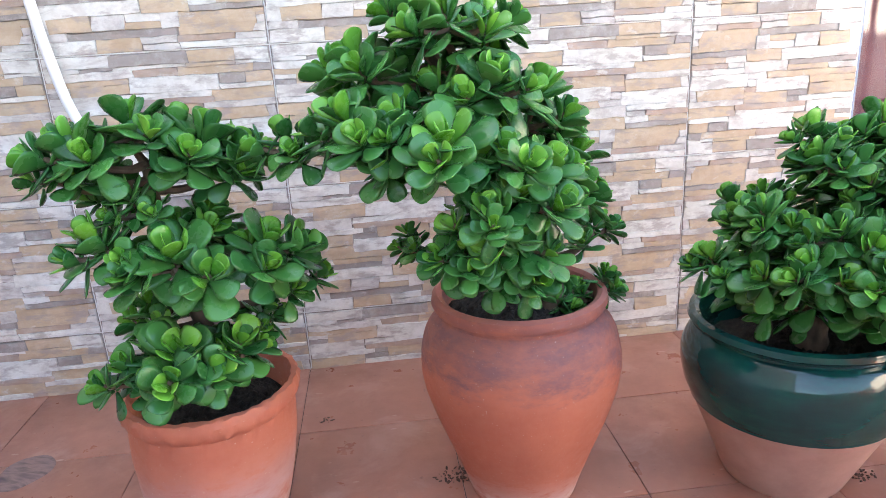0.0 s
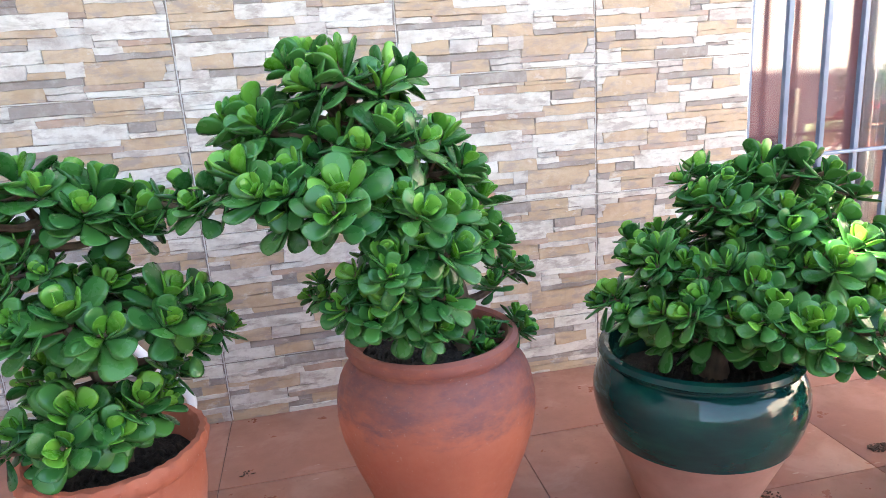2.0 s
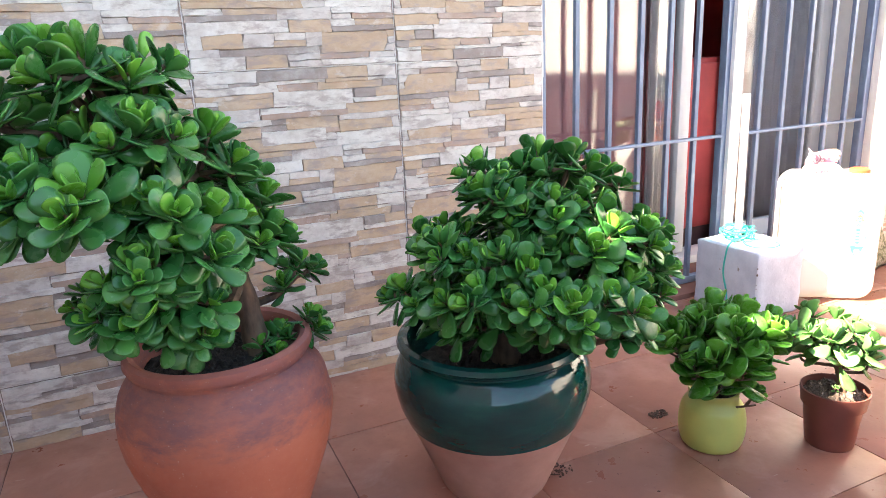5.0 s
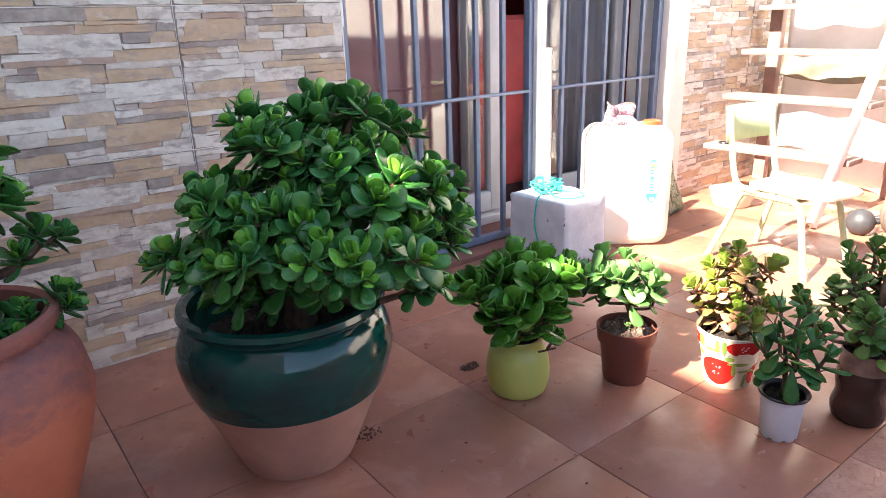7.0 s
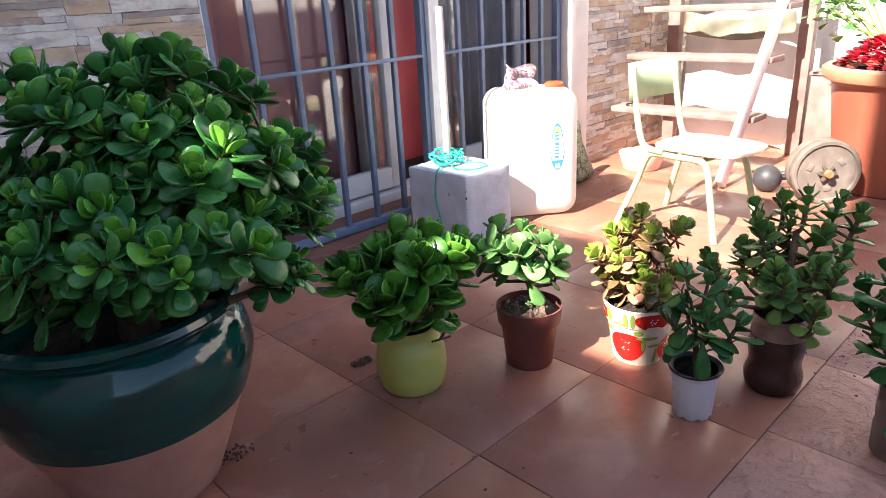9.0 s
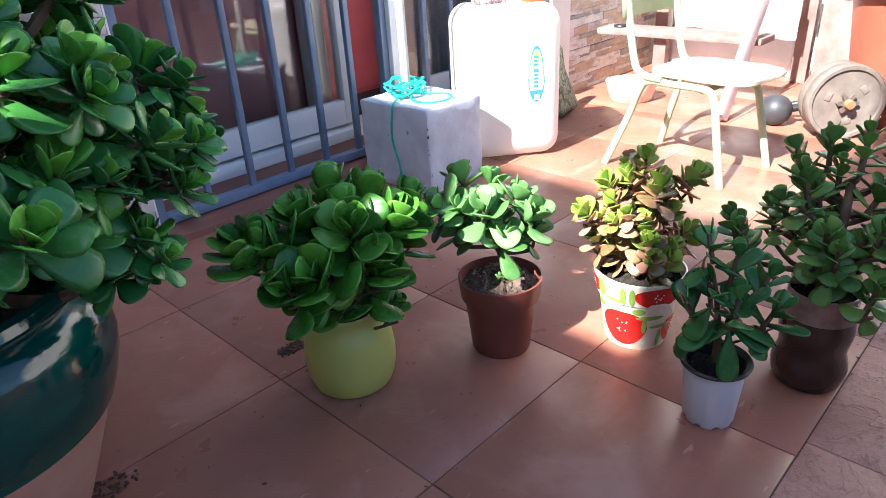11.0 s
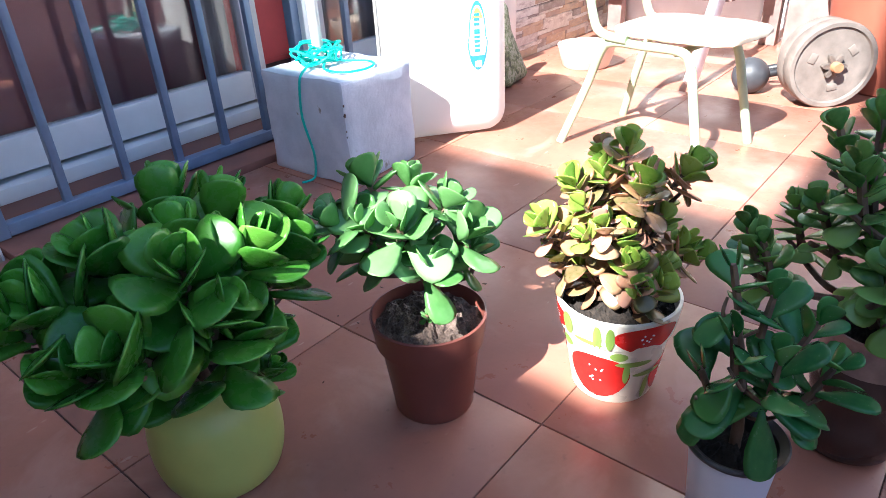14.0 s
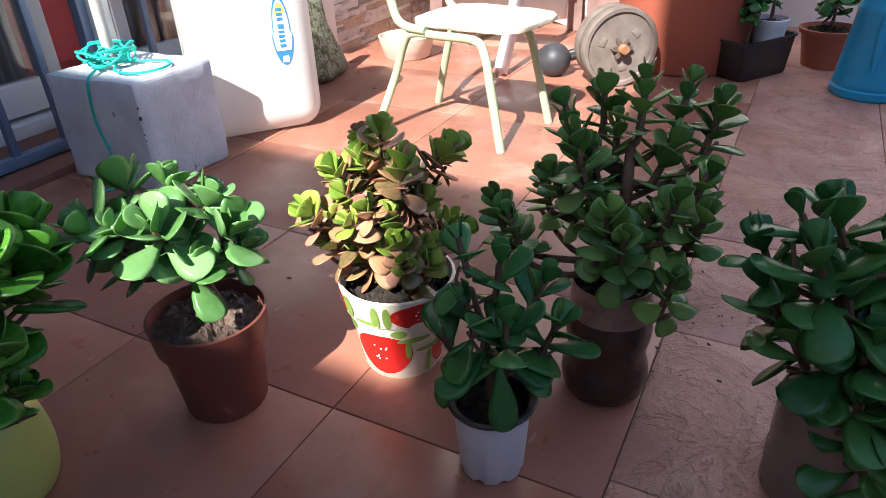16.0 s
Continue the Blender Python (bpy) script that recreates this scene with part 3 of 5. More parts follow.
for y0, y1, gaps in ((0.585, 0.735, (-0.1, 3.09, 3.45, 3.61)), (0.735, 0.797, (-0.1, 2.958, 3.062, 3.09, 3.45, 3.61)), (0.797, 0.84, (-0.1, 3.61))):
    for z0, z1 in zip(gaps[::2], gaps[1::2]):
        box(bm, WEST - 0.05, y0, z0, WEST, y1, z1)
tagged(part("wall_west", bm, STUCCO, None, smooth=False), "unseen tall wall added to block the sun, with gaps for its patches", "wall", kind="structure")


# --- the three large potted plants -------------------------------------------
def chipped(bm, z0, amount):
    """A rough, chipped rim above z0, on a pot that leans a little."""
    for v in bm.verts:
        if v.co.z > z0:
            v.co += noise.noise_vector(v.co * 70) * amount
            a = math.atan2(v.co.y, v.co.x)
            if v.co.xy.length > 0.13:
                v.co.xy *= 1 - 0.014 * max(0.0, math.sin(34 * a + 260 * v.co.z))
        v.co.x -= 0.020 * max(0.0, 1 - v.co.z / 0.31)
    return bm


def big_pot_terracotta():
    root = thing("potted_jade_plant", pose(-0.213, 0.96, 0), "jade plant with open tiers of leaves in a weathered terracotta pot", "potted plant", "large potted jade plants")
    prof = [(0.0, 0.004), (0.070, 0.004), (0.074, 0.0), (0.080, 0.006), (0.099, 0.06), (0.113, 0.115), (0.122, 0.17), (0.1275, 0.225), (0.128, 0.262), (0.1265, 0.285), (0.1335, 0.293), (0.1365, 0.301), (0.1365, 0.312), (0.133, 0.320), (0.124, 0.321), (0.120, 0.314), (0.117, 0.27), (0.110, 0.20)]
    part("pot", chipped(lathe(prof, 160, wobble=0.006), 0.290, 0.0030), CLAY_POT, root, "terracotta pot with lime-bloomed lower half")
    soil_disc(root, 0.114, 0.268)
    shoots = [(-0.046, -0.012, 0.738, 1.05), (-0.115, -0.052, 0.712, 1.0), (0.054, -0.003, 0.708, 1.0), (0.090, 0.040, 0.680, 0.95), (-0.100, -0.070, 0.588, 0.95), (0.012, -0.105, 0.565, 1.1), (0.035, 0.030, 0.590, 0.9),
              (0.130, -0.041, 0.556, 1.05), (0.165, 0.032, 0.495, 0.8), (-0.002, -0.115, 0.428, 1.15), (0.074, -0.080, 0.418, 1.0), (-0.087, -0.080, 0.396, 0.85), (-0.155, -0.030, 0.690, 0.75), (-0.050, -0.060, 0.640, 0.7), (-0.09, 0.04, 0.64, 0.8), (0.02, 0.07, 0.55, 0.8), (0.10, 0.02, 0.43, 0.7), (-0.07, 0.0, 0.46, 0.8)]
    jade(root, 11, [], L_GREEN, 0.057, 0.07, 7, [(0.0, 0.01, 0.26), (0.012, 0.01, 0.36), (-0.01, 0.0, 0.48), (-0.03, 0.0, 0.58), (-0.03, -0.01, 0.67)], 0.018, side=3, shoots=shoots)


def big_jar():
    root = thing("potted_jade_plant", pose(0.302, 1.05, 0), "tall leaning jade plant in a bulging terracotta jar", "potted plant", "large potted jade plants")
    prof = smooth_profile([(0.098, 0.0), (0.108, 0.03), (0.132, 0.10), (0.158, 0.17), (0.175, 0.235), (0.177, 0.275), (0.168, 0.32), (0.150, 0.348), (0.141, 0.358)], 4)
    prof = [(0.0, 0.006), (0.09, 0.006)] + prof + [(0.141, 0.364), (0.149, 0.368), (0.153, 0.377), (0.151, 0.388), (0.143, 0.393), (0.134, 0.389), (0.130, 0.376), (0.132, 0.350), (0.14, 0.32), (0.14, 0.25)]
    part("pot", lathe(prof, 64, wobble=0.004), CLAY_JAR, root, "terracotta jar with a dark weathered shoulder")
    soil_disc(root, 0.133, 0.345)
    shoots = [(-0.126, -0.140, 0.853, 1.1), (-0.049, -0.060, 0.846, 0.95), (-0.171, -0.080, 0.868, 0.9), (-0.139, -0.135, 0.756, 0.9), (-0.069, -0.200, 0.765, 1.05), (0.070, 0.040, 0.675, 0.9), (-0.141, -0.270, 0.700, 1.1), (-0.198, -0.205, 0.720, 0.95),
              (-0.067, -0.262, 0.682, 0.95), (-0.004, -0.226, 0.648, 1.1), (0.098, -0.050, 0.584, 0.95), (-0.051, -0.274, 0.628, 0.95), (-0.094, -0.284, 0.612, 0.85), (-0.051, -0.276, 0.575, 0.95), (0.156, 0.049, 0.488, 0.75), (-0.123, -0.250, 0.552, 0.85),
              (-0.048, -0.262, 0.532, 0.8), (0.101, 0.004, 0.385, 0.65), (0.158, 0.000, 0.405, 0.65), (-0.184, 0.011, 0.508, 0.6), (-0.251, -0.110, 0.796, 1.05), (-0.265, -0.206, 0.730, 1.0), (-0.349, -0.112, 0.700, 0.95), (-0.224, -0.199, 0.690, 0.95)]
    lobes = [(-0.12, -0.04, 0.78, 0.10), (-0.23, -0.06, 0.72, 0.09), (0.0, -0.08, 0.68, 0.10), (0.06, -0.02, 0.58, 0.09), (-0.05, -0.16, 0.56, 0.09), (0.12, 0.0, 0.44, 0.05), (-0.05, -0.12, 0.49, 0.06), (0.02, 0.06, 0.62, 0.07)]
    jade(root, 23, lobes, L_GREEN, 0.053, 0.054, 7, [(0.06, 0.0, 0.33), (0.055, 0.0, 0.42), (0.03, 0.0, 0.54), (-0.04, -0.03, 0.66), (-0.11, -0.05, 0.76)], 0.024, side=3, shoots=shoots)


def green_pot():
    root = thing("potted_jade_plant", pose(0.789, 0.997, 0), "dense dome-shaped jade plant in a green-glazed clay pot", "potted plant", "large potted jade plants")
    lower = smooth_profile([(0.104, 0.0), (0.111, 0.014), (0.142, 0.090), (0.170, 0.157)], 4)
    part("pot", lathe([(0.0, 0.006), (0.085, 0.006)] + lower + [(0.163, 0.159)], 64, wobble=0.003), CLAY_PALE, root, "unglazed pale clay foot of the pot")
    upper = smooth_profile([(0.1715, 0.155), (0.183, 0.185), (0.1905, 0.220), (0.188, 0.252), (0.176, 0.279), (0.166, 0.290)], 4)
    upper = [(0.163, 0.155), (0.1715, 0.154)] + upper + [(0.167, 0.294), (0.177, 0.299), (0.182, 0.308), (0.179, 0.317), (0.170, 0.320), (0.162, 0.315), (0.159, 0.30), (0.16, 0.27), (0.16, 0.2)]
    part("glazed_body", lathe(upper, 64, wobble=0.003), GLAZE, root, "glossy dark green glazed body and rim")
    soil_disc(root, 0.158, 0.240)
    shoots = [(-0.050, -0.078, 0.613, 0.95), (-0.033, -0.032, 0.648, 0.9), (0.011, -0.081, 0.600, 0.95), (0.045, -0.150, 0.598, 0.9), (0.111, -0.146, 0.600, 0.95), (0.096, -0.015, 0.652, 0.95), (0.126, -0.082, 0.656, 1.0), (0.230, -0.035, 0.610, 0.95), (-0.134, -0.078, 0.532, 0.95),
              (-0.012, -0.119, 0.549, 0.9), (-0.066, -0.164, 0.520, 1.1), (-0.113, -0.178, 0.476, 1.0), (-0.183, -0.025, 0.450, 0.85), (-0.037, -0.248, 0.478, 1.0), (0.108, -0.230, 0.552, 1.15), (0.164, -0.232, 0.543, 0.95), (0.240, -0.171, 0.433, 0.95),
              (0.048, -0.294, 0.467, 1.15), (-0.014, -0.290, 0.463, 1.0), (0.192, -0.199, 0.371, 0.75), (0.030, -0.172, 0.526, 0.95), (-0.084, 0.005, 0.540, 0.85), (0.120, -0.250, 0.470, 1.0), (0.180, -0.200, 0.480, 1.0),
              (0.262, -0.120, 0.520, 0.9), (0.280, -0.140, 0.462, 0.95)]
    lobes = [(0.114, 0.054, 0.540, 0.10), (0.20, 0.036, 0.470, 0.11), (0.015, 0.094, 0.430, 0.10), (-0.07, 0.04, 0.49, 0.08), (0.06, -0.08, 0.50, 0.12), (0.12, -0.12, 0.43, 0.12), (-0.04, -0.13, 0.45, 0.09), (0.06, -0.18, 0.42, 0.08), (0.10, -0.13, 0.38, 0.06), (-0.10, -0.08, 0.43, 0.08), (-0.14, -0.02, 0.42, 0.06), (0.0, 0.03, 0.36, 0.06), (-0.09, 0.03, 0.37, 0.06), (-0.03, -0.07, 0.36, 0.06), (-0.09, -0.06, 0.375, 0.05), (0.03, -0.13, 0.37, 0.05)]
    jade(root, 37, lobes, L_GREEN, 0.049, 0.050, 7, [(0.03, 0.0, 0.25), (0.03, -0.01, 0.34), (0.06, -0.02, 0.44), (0.10, -0.03, 0.52)], 0.030, side=3, shoots=shoots)


big_pot_terracotta()
big_jar()
green_pot()


# --- the small pots ----------------------------------------------------------
def yellow_jar():
    root = thing("potted_jade_plant", pose(1.255, 0.880, 0), "bushy jade plant in a round yellow-green jar", "potted plant", "small potted jade plants")
    prof = [(0.0, 0.004), (0.046, 0.004)] + smooth_profile([(0.050, 0.0), (0.060, 0.006), (0.067, 0.03), (0.068, 0.06), (0.063, 0.090), (0.053, 0.106), (0.050, 0.116), (0.052, 0.126), (0.051, 0.130)], 4) + [(0.047, 0.128), (0.046, 0.114), (0.056, 0.08)]
    part("pot", lathe(prof, 48), YELLOW_GLAZE, root, "rounded yellow-green jar")
    soil_disc(root, 0.046, 0.110)
    shoots = [(0.035, 0.047, 0.290, 1.0), (-0.031, -0.084, 0.292, 1.05), (0.031, -0.098, 0.290, 1.0), (-0.115, -0.022, 0.282, 1.0), (-0.059, -0.011, 0.295, 1.0), (-0.150, -0.013, 0.285, 1.0), (-0.094, -0.085, 0.250, 1.1), (-0.017, -0.100, 0.246, 1.0), (0.082, -0.069, 0.250, 1.0), (-0.124, -0.060, 0.238, 1.05),
              (0.006, -0.085, 0.215, 1.0), (0.100, -0.042, 0.275, 1.0), (0.113, -0.011, 0.240, 0.95), (-0.078, -0.032, 0.220, 1.0), (0.030, -0.082, 0.150, 0.5), (0.067, 0.032, 0.265, 1.0), (-0.022, 0.053, 0.265, 1.0), (-0.045, -0.063, 0.195, 1.05), (0.056, -0.032, 0.235, 1.0), (-0.090, 0.032, 0.265, 1.0), (0.000, -0.030, 0.285, 1.0), (0.055, -0.012, 0.295, 0.95), (-0.020, 0.010, 0.250, 1.0)]
    jade(root, 41, [], L_FRESH, 0.057, 0.046, 6, [(0, 0, 0.10), (0.0, 0.0, 0.13), (-0.005, 0, 0.16), (-0.01, -0.01, 0.19)], 0.009, twig=0.004, droop=0.66, up=1.0, lean=0.75, stack=0.8, bud=0.6, shoots=shoots)


def brown_pot():
    root = thing("potted_jade_plant", pose(1.469, 0.761, 0), "pale green jade plant in a brown plastic nursery pot", "potted plant", "small potted jade plants")
    prof = [(0.0, 0.003), (0.044, 0.003), (0.045, 0.0), (0.047, 0.004), (0.0565, 0.092), (0.062, 0.094), (0.0655, 0.124), (0.066, 0.127), (0.0635, 0.128), (0.061, 0.118), (0.057, 0.09)]
    part("pot", lathe(prof, 44), BROWN_PLASTIC, root, "brown plastic pot with a deep rim")
    soil_disc(root, 0.060, 0.113, SOIL_DRY)
    shoots = [(-0.041, -0.006, 0.254, 1.05), (0.018, -0.048, 0.234, 1.1), (0.024, -0.019, 0.262, 0.8), (-0.009, 0.071, 0.278, 0.95), (0.018, 0.028, 0.276, 0.75), (-0.043, 0.055, 0.208, 0.95), (-0.010, 0.004, 0.229, 0.8), (-0.022, -0.030, 0.210, 0.95), (0.034, -0.040, 0.204, 0.95), (-0.055, 0.030, 0.251, 0.95), (-0.070, 0.060, 0.256, 1.05), (-0.014, -0.012, 0.135, 0.2)]
    jade(root, 53, [], L_PALE, 0.044, 0.036, 6, [(0.012, -0.012, 0.10), (0.006, -0.006, 0.15), (-0.006, 0.004, 0.19), (-0.01, 0.01, 0.23)], 0.010, twig=0.004, up=0.8, stack=0.55, droop=0.92, shoots=shoots)


def painted_pot():
    root = thing("potted_jade_plant", pose(1.626, 0.608, 0), "red-edged jade plant in a cream pot painted with red fruit", "potted plant", "small potted jade plants")
    prof = [(0.0, 0.003), (0.044, 0.003), (0.046, 0.0), (0.048, 0.003), (0.061, 0.085), (0.0615, 0.0875), (0.065, 0.089), (0.0705, 0.122), (0.0705, 0.126), (0.067, 0.127), (0.064, 0.116), (0.056, 0.08)]
    pot = part("pot", lathe(prof, 56), CREAM_GLAZE, root, "cream pot with painted red fruit and green leaves")

    def radius(z):
        for (r0, z0), (r1, z1) in zip(prof[3:], prof[4:]):
            if z0 <= z <= z1:
                return r0 + (r1 - r0) * (z - z0) / max(1e-6, z1 - z0)
        return 0.06

    def patch(az, z, rw, rh, mat, name, out=0.0009, shape=lambda a: 1.0):
        bm = bmesh.new()
        ring, inner = [], []
        for s, store in ((0.0, None), (0.5, inner), (1.0, ring)):
            for i in range(24):
                a = 2 * math.pi * i / 24
                zz = z + rh * s * math.sin(a) * shape(a)
                r = radius(zz) + out
                t = math.radians(az) + rw * s * math.cos(a) * shape(a) / r
                if store is not None:
                    store.append(bm.verts.new((r * math.cos(t), r * math.sin(t), zz)))
        r = radius(z) + out
        c = bm.verts.new((r * math.cos(math.radians(az)), r * math.sin(math.radians(az)), z))
        for i in range(24):
            bm.faces.new((c, inner[i], inner[(i + 1) % 24]))
            bm.faces.new((inner[i], ring[i], ring[(i + 1) % 24], inner[(i + 1) % 24]))
        part(name, bm, mat, pot)

    for az, z, rw, rh in ((-173, 0.044, 0.037, 0.032), (-124, 0.106, 0.040, 0.018), (-84, 0.036, 0.022, 0.025), (100, 0.060, 0.026, 0.022), (-10, 0.045, 0.028, 0.025), (50, 0.040, 0.024, 0.022), (130, 0.107, 0.030, 0.015), (0, 0.107, 0.032, 0.016)):
        patch(az, z, rw, rh, RED_GLAZE, "painted_fruit", 0.0009, lambda a: 1 + 0.06 * math.sin(3 * a))
        rng = random.Random(int(az) + 500)
        for _ in range(9):
            patch(az + rng.uniform(-9, 9), z + rng.uniform(-0.3, 0.5) * rh, 0.0012, 0.0012, LABEL_WHITE, "seed_dot", 0.0015)
    for az, z, rw, rh in ((-205, 0.108, 0.008, 0.015), (-172, 0.104, 0.005, 0.018), (-160, 0.106, 0.005, 0.016), (-182, 0.095, 0.018, 0.003), (-150, 0.078, 0.010, 0.006), (-132, 0.066, 0.022, 0.004), (-140, 0.052, 0.004, 0.016), (-112, 0.048, 0.020, 0.0035), (-112, 0.024, 0.004, 0.018), (-45, 0.072, 0.016, 0.004), (20, 0.075, 0.016, 0.004), (110, 0.085, 0.016, 0.004), (-215, 0.075, 0.010, 0.006)):
        patch(az, z, rw, rh, GREEN_PAINT, "painted_leaf", 0.0012)
    soil_disc(root, 0.063, 0.112)
    shoots = [(-0.002, 0.003, 0.302, 1.0), (-0.045, 0.041, 0.271, 0.95), (-0.075, 0.059, 0.231, 0.95), (-0.051, 0.024, 0.250, 0.8), (-0.008, -0.024, 0.272, 1.0), (-0.049, 0.002, 0.232, 1.0), (0.053, -0.044, 0.270, 1.1), (0.021, -0.033, 0.217, 1.0), (-0.036, -0.027, 0.187, 1.05),
              (0.002, -0.045, 0.172, 1.0), (-0.050, 0.058, 0.185, 0.9), (0.008, 0.042, 0.253, 0.95), (0.027, 0.014, 0.205, 1.0), (0.045, -0.01, 0.230, 1.0), (-0.02, 0.02, 0.278, 0.9), (0.03, -0.055, 0.190, 1.0), (-0.03, 0.03, 0.165, 1.1), (-0.012, -0.05, 0.155, 1.1), (0.035, 0.02, 0.160, 1.1), (0.0, 0.0, 0.225, 1.0), (-0.025, -0.01, 0.215, 1.0)]
    jade(root, 61, [], L_RED, 0.0285, 0.024, 6, [(0, 0, 0.11), (0, 0, 0.15), (0, -0.005, 0.19)], 0.009, twig=0.0035, young=0.6, droop=1.0, up=0.8, stack=1.1, bud=0.75, side=1, shoots=shoots)


def white_pot():
    root = thing("potted_jade_plant", pose(1.512, 0.434, 0), "young jade plant in a small bluish-white plastic pot", "potted plant", "small potted jade plants")
    prof = [(0.0, 0.003), (0.030, 0.003), (0.031, 0.0), (0.033, 0.003), (0.0385, 0.080), (0.0405, 0.082), (0.041, 0.088), (0.0385, 0.089), (0.0365, 0.080), (0.034, 0.06)]
    bm = lathe(prof, 64)
    for v in bm.verts:
        if 0.001 < v.co.z < 0.01 or (v.co.z < 0.001 and v.co.xy.length > 0.02):
            v.co.z += 0.0045 * max(0.0, math.cos(8 * math.atan2(v.co.y, v.co.x)))
    part("pot", bm, GREY_WHITE, root, "bluish-white plastic pot with a notched foot")
    part("liner", lathe([(0.0385, 0.0885), (0.0445, 0.089), (0.046, 0.093), (0.044, 0.095), (0.037, 0.09), (0.035, 0.07)], 40), BLACK_PLASTIC, root, "black plastic liner rim")
    soil_disc(root, 0.036, 0.074)
    shoots = [(-0.012, 0.026, 0.272, 1.0), (0.012, -0.003, 0.240, 0.9), (0.038, -0.036, 0.212, 1.0), (-0.023, -0.023, 0.205, 1.1), (-0.027, 0.012, 0.216, 1.0), (0.025, -0.056, 0.182, 1.0), (-0.046, 0.028, 0.190, 1.0)]
    jade(root, 71, [], L_DARK, 0.046, 0.038, 4, [(0, 0, 0.075), (-0.004, 0, 0.12), (-0.006, 0.005, 0.17), (-0.010, 0.015, 0.22)], 0.006, twig=0.004, droop=1.05, up=1.0, stack=0.95, shoots=shoots)
    for az, tilt, size in ((158, -24, 0.064), (216, -70, 0.062), (262, -20, 0.060), (300, -36, 0.056)):
        ob = new("leaf", L_DARK[0])
        ob.parent = root
        ob.matrix_local = pose(0, 0, 0.152, 0, 0, az - 90) @ pose(0, 0.034 if tilt < -60 else 0.006, 0.004, tilt, 0, 0) @ Matrix.Diagonal((size * (0.64 if tilt < -60 else 0.82), size, size * 0.8, 1))


def bottle_plant():
    root = thing("potted_jade_plant", pose(1.6785, 0.363, 0), "branching jade plant in a cut brown plastic bottle", "potted plant", "small potted jade plants")
    prof = [(0.0, 0.006), (0.034, 0.004)] + smooth_profile([(0.036, 0.0), (0.045, 0.006), (0.050, 0.03), (0.044, 0.058), (0.048, 0.088), (0.045, 0.115), (0.043, 0.150)], 4) + [(0.042, 0.150), (0.040, 0.12)]
    part("pot", lathe(prof, 40), plain("brown_bottle", (0.045, 0.022, 0.018, 1), 0.22, 0, 0.25, 14, 0.05), root, "cut-off dark brown plastic bottle")
    part("clear_rim", lathe([(0.0462, 0.112), (0.0452, 0.122), (0.0448, 0.150), (0.0436, 0.151), (0.0430, 0.149)], 40), plain("clear_bottle", (0.26, 0.17, 0.14, 1), 0.15, 0, 0.3, 40, 0.05), root, "clearer rim of the bottle above the soil")
    soil_disc(root, 0.040, 0.135)
    shoots = [(0.110, 0.055, 0.326, 1.0), (0.070, 0.002, 0.355, 1.05), (0.120, -0.035, 0.335, 0.95), (0.120, -0.070, 0.318, 1.05), (0.050, 0.080, 0.318, 1.05), (-0.020, 0.048, 0.312, 1.1), (0.080, 0.030, 0.298, 0.9), (-0.038, 0.124, 0.238, 1.0), (0.052, 0.105, 0.235, 0.95), (0.048, -0.038, 0.298, 1.1),
              (-0.060, -0.002, 0.256, 1.1), (-0.070, -0.022, 0.240, 0.95), (-0.020, -0.056, 0.264, 1.05), (-0.040, 0.108, 0.226, 0.95), (-0.020, -0.085, 0.255, 1.0), (-0.045, -0.068, 0.196, 0.95), (0.0, 0.075, 0.262, 1.0), (-0.012, 0.020, 0.245, 0.9), (0.0, -0.035, 0.238, 0.9), (0.03, -0.075, 0.275, 0.9), (0.02, 0.04, 0.29, 0.9)]
    jade(root, 83, [], L_ROUND, 0.032, 0.026, 8, [(0, 0, 0.13), (0.0, 0.004, 0.18), (0.015, 0.0, 0.23), (0.04, 0.005, 0.29)], 0.012, twig=0.005, droop=1.12, up=1.4, lean=0.5, stack=2.0, bud=0.6, shoots=shoots)


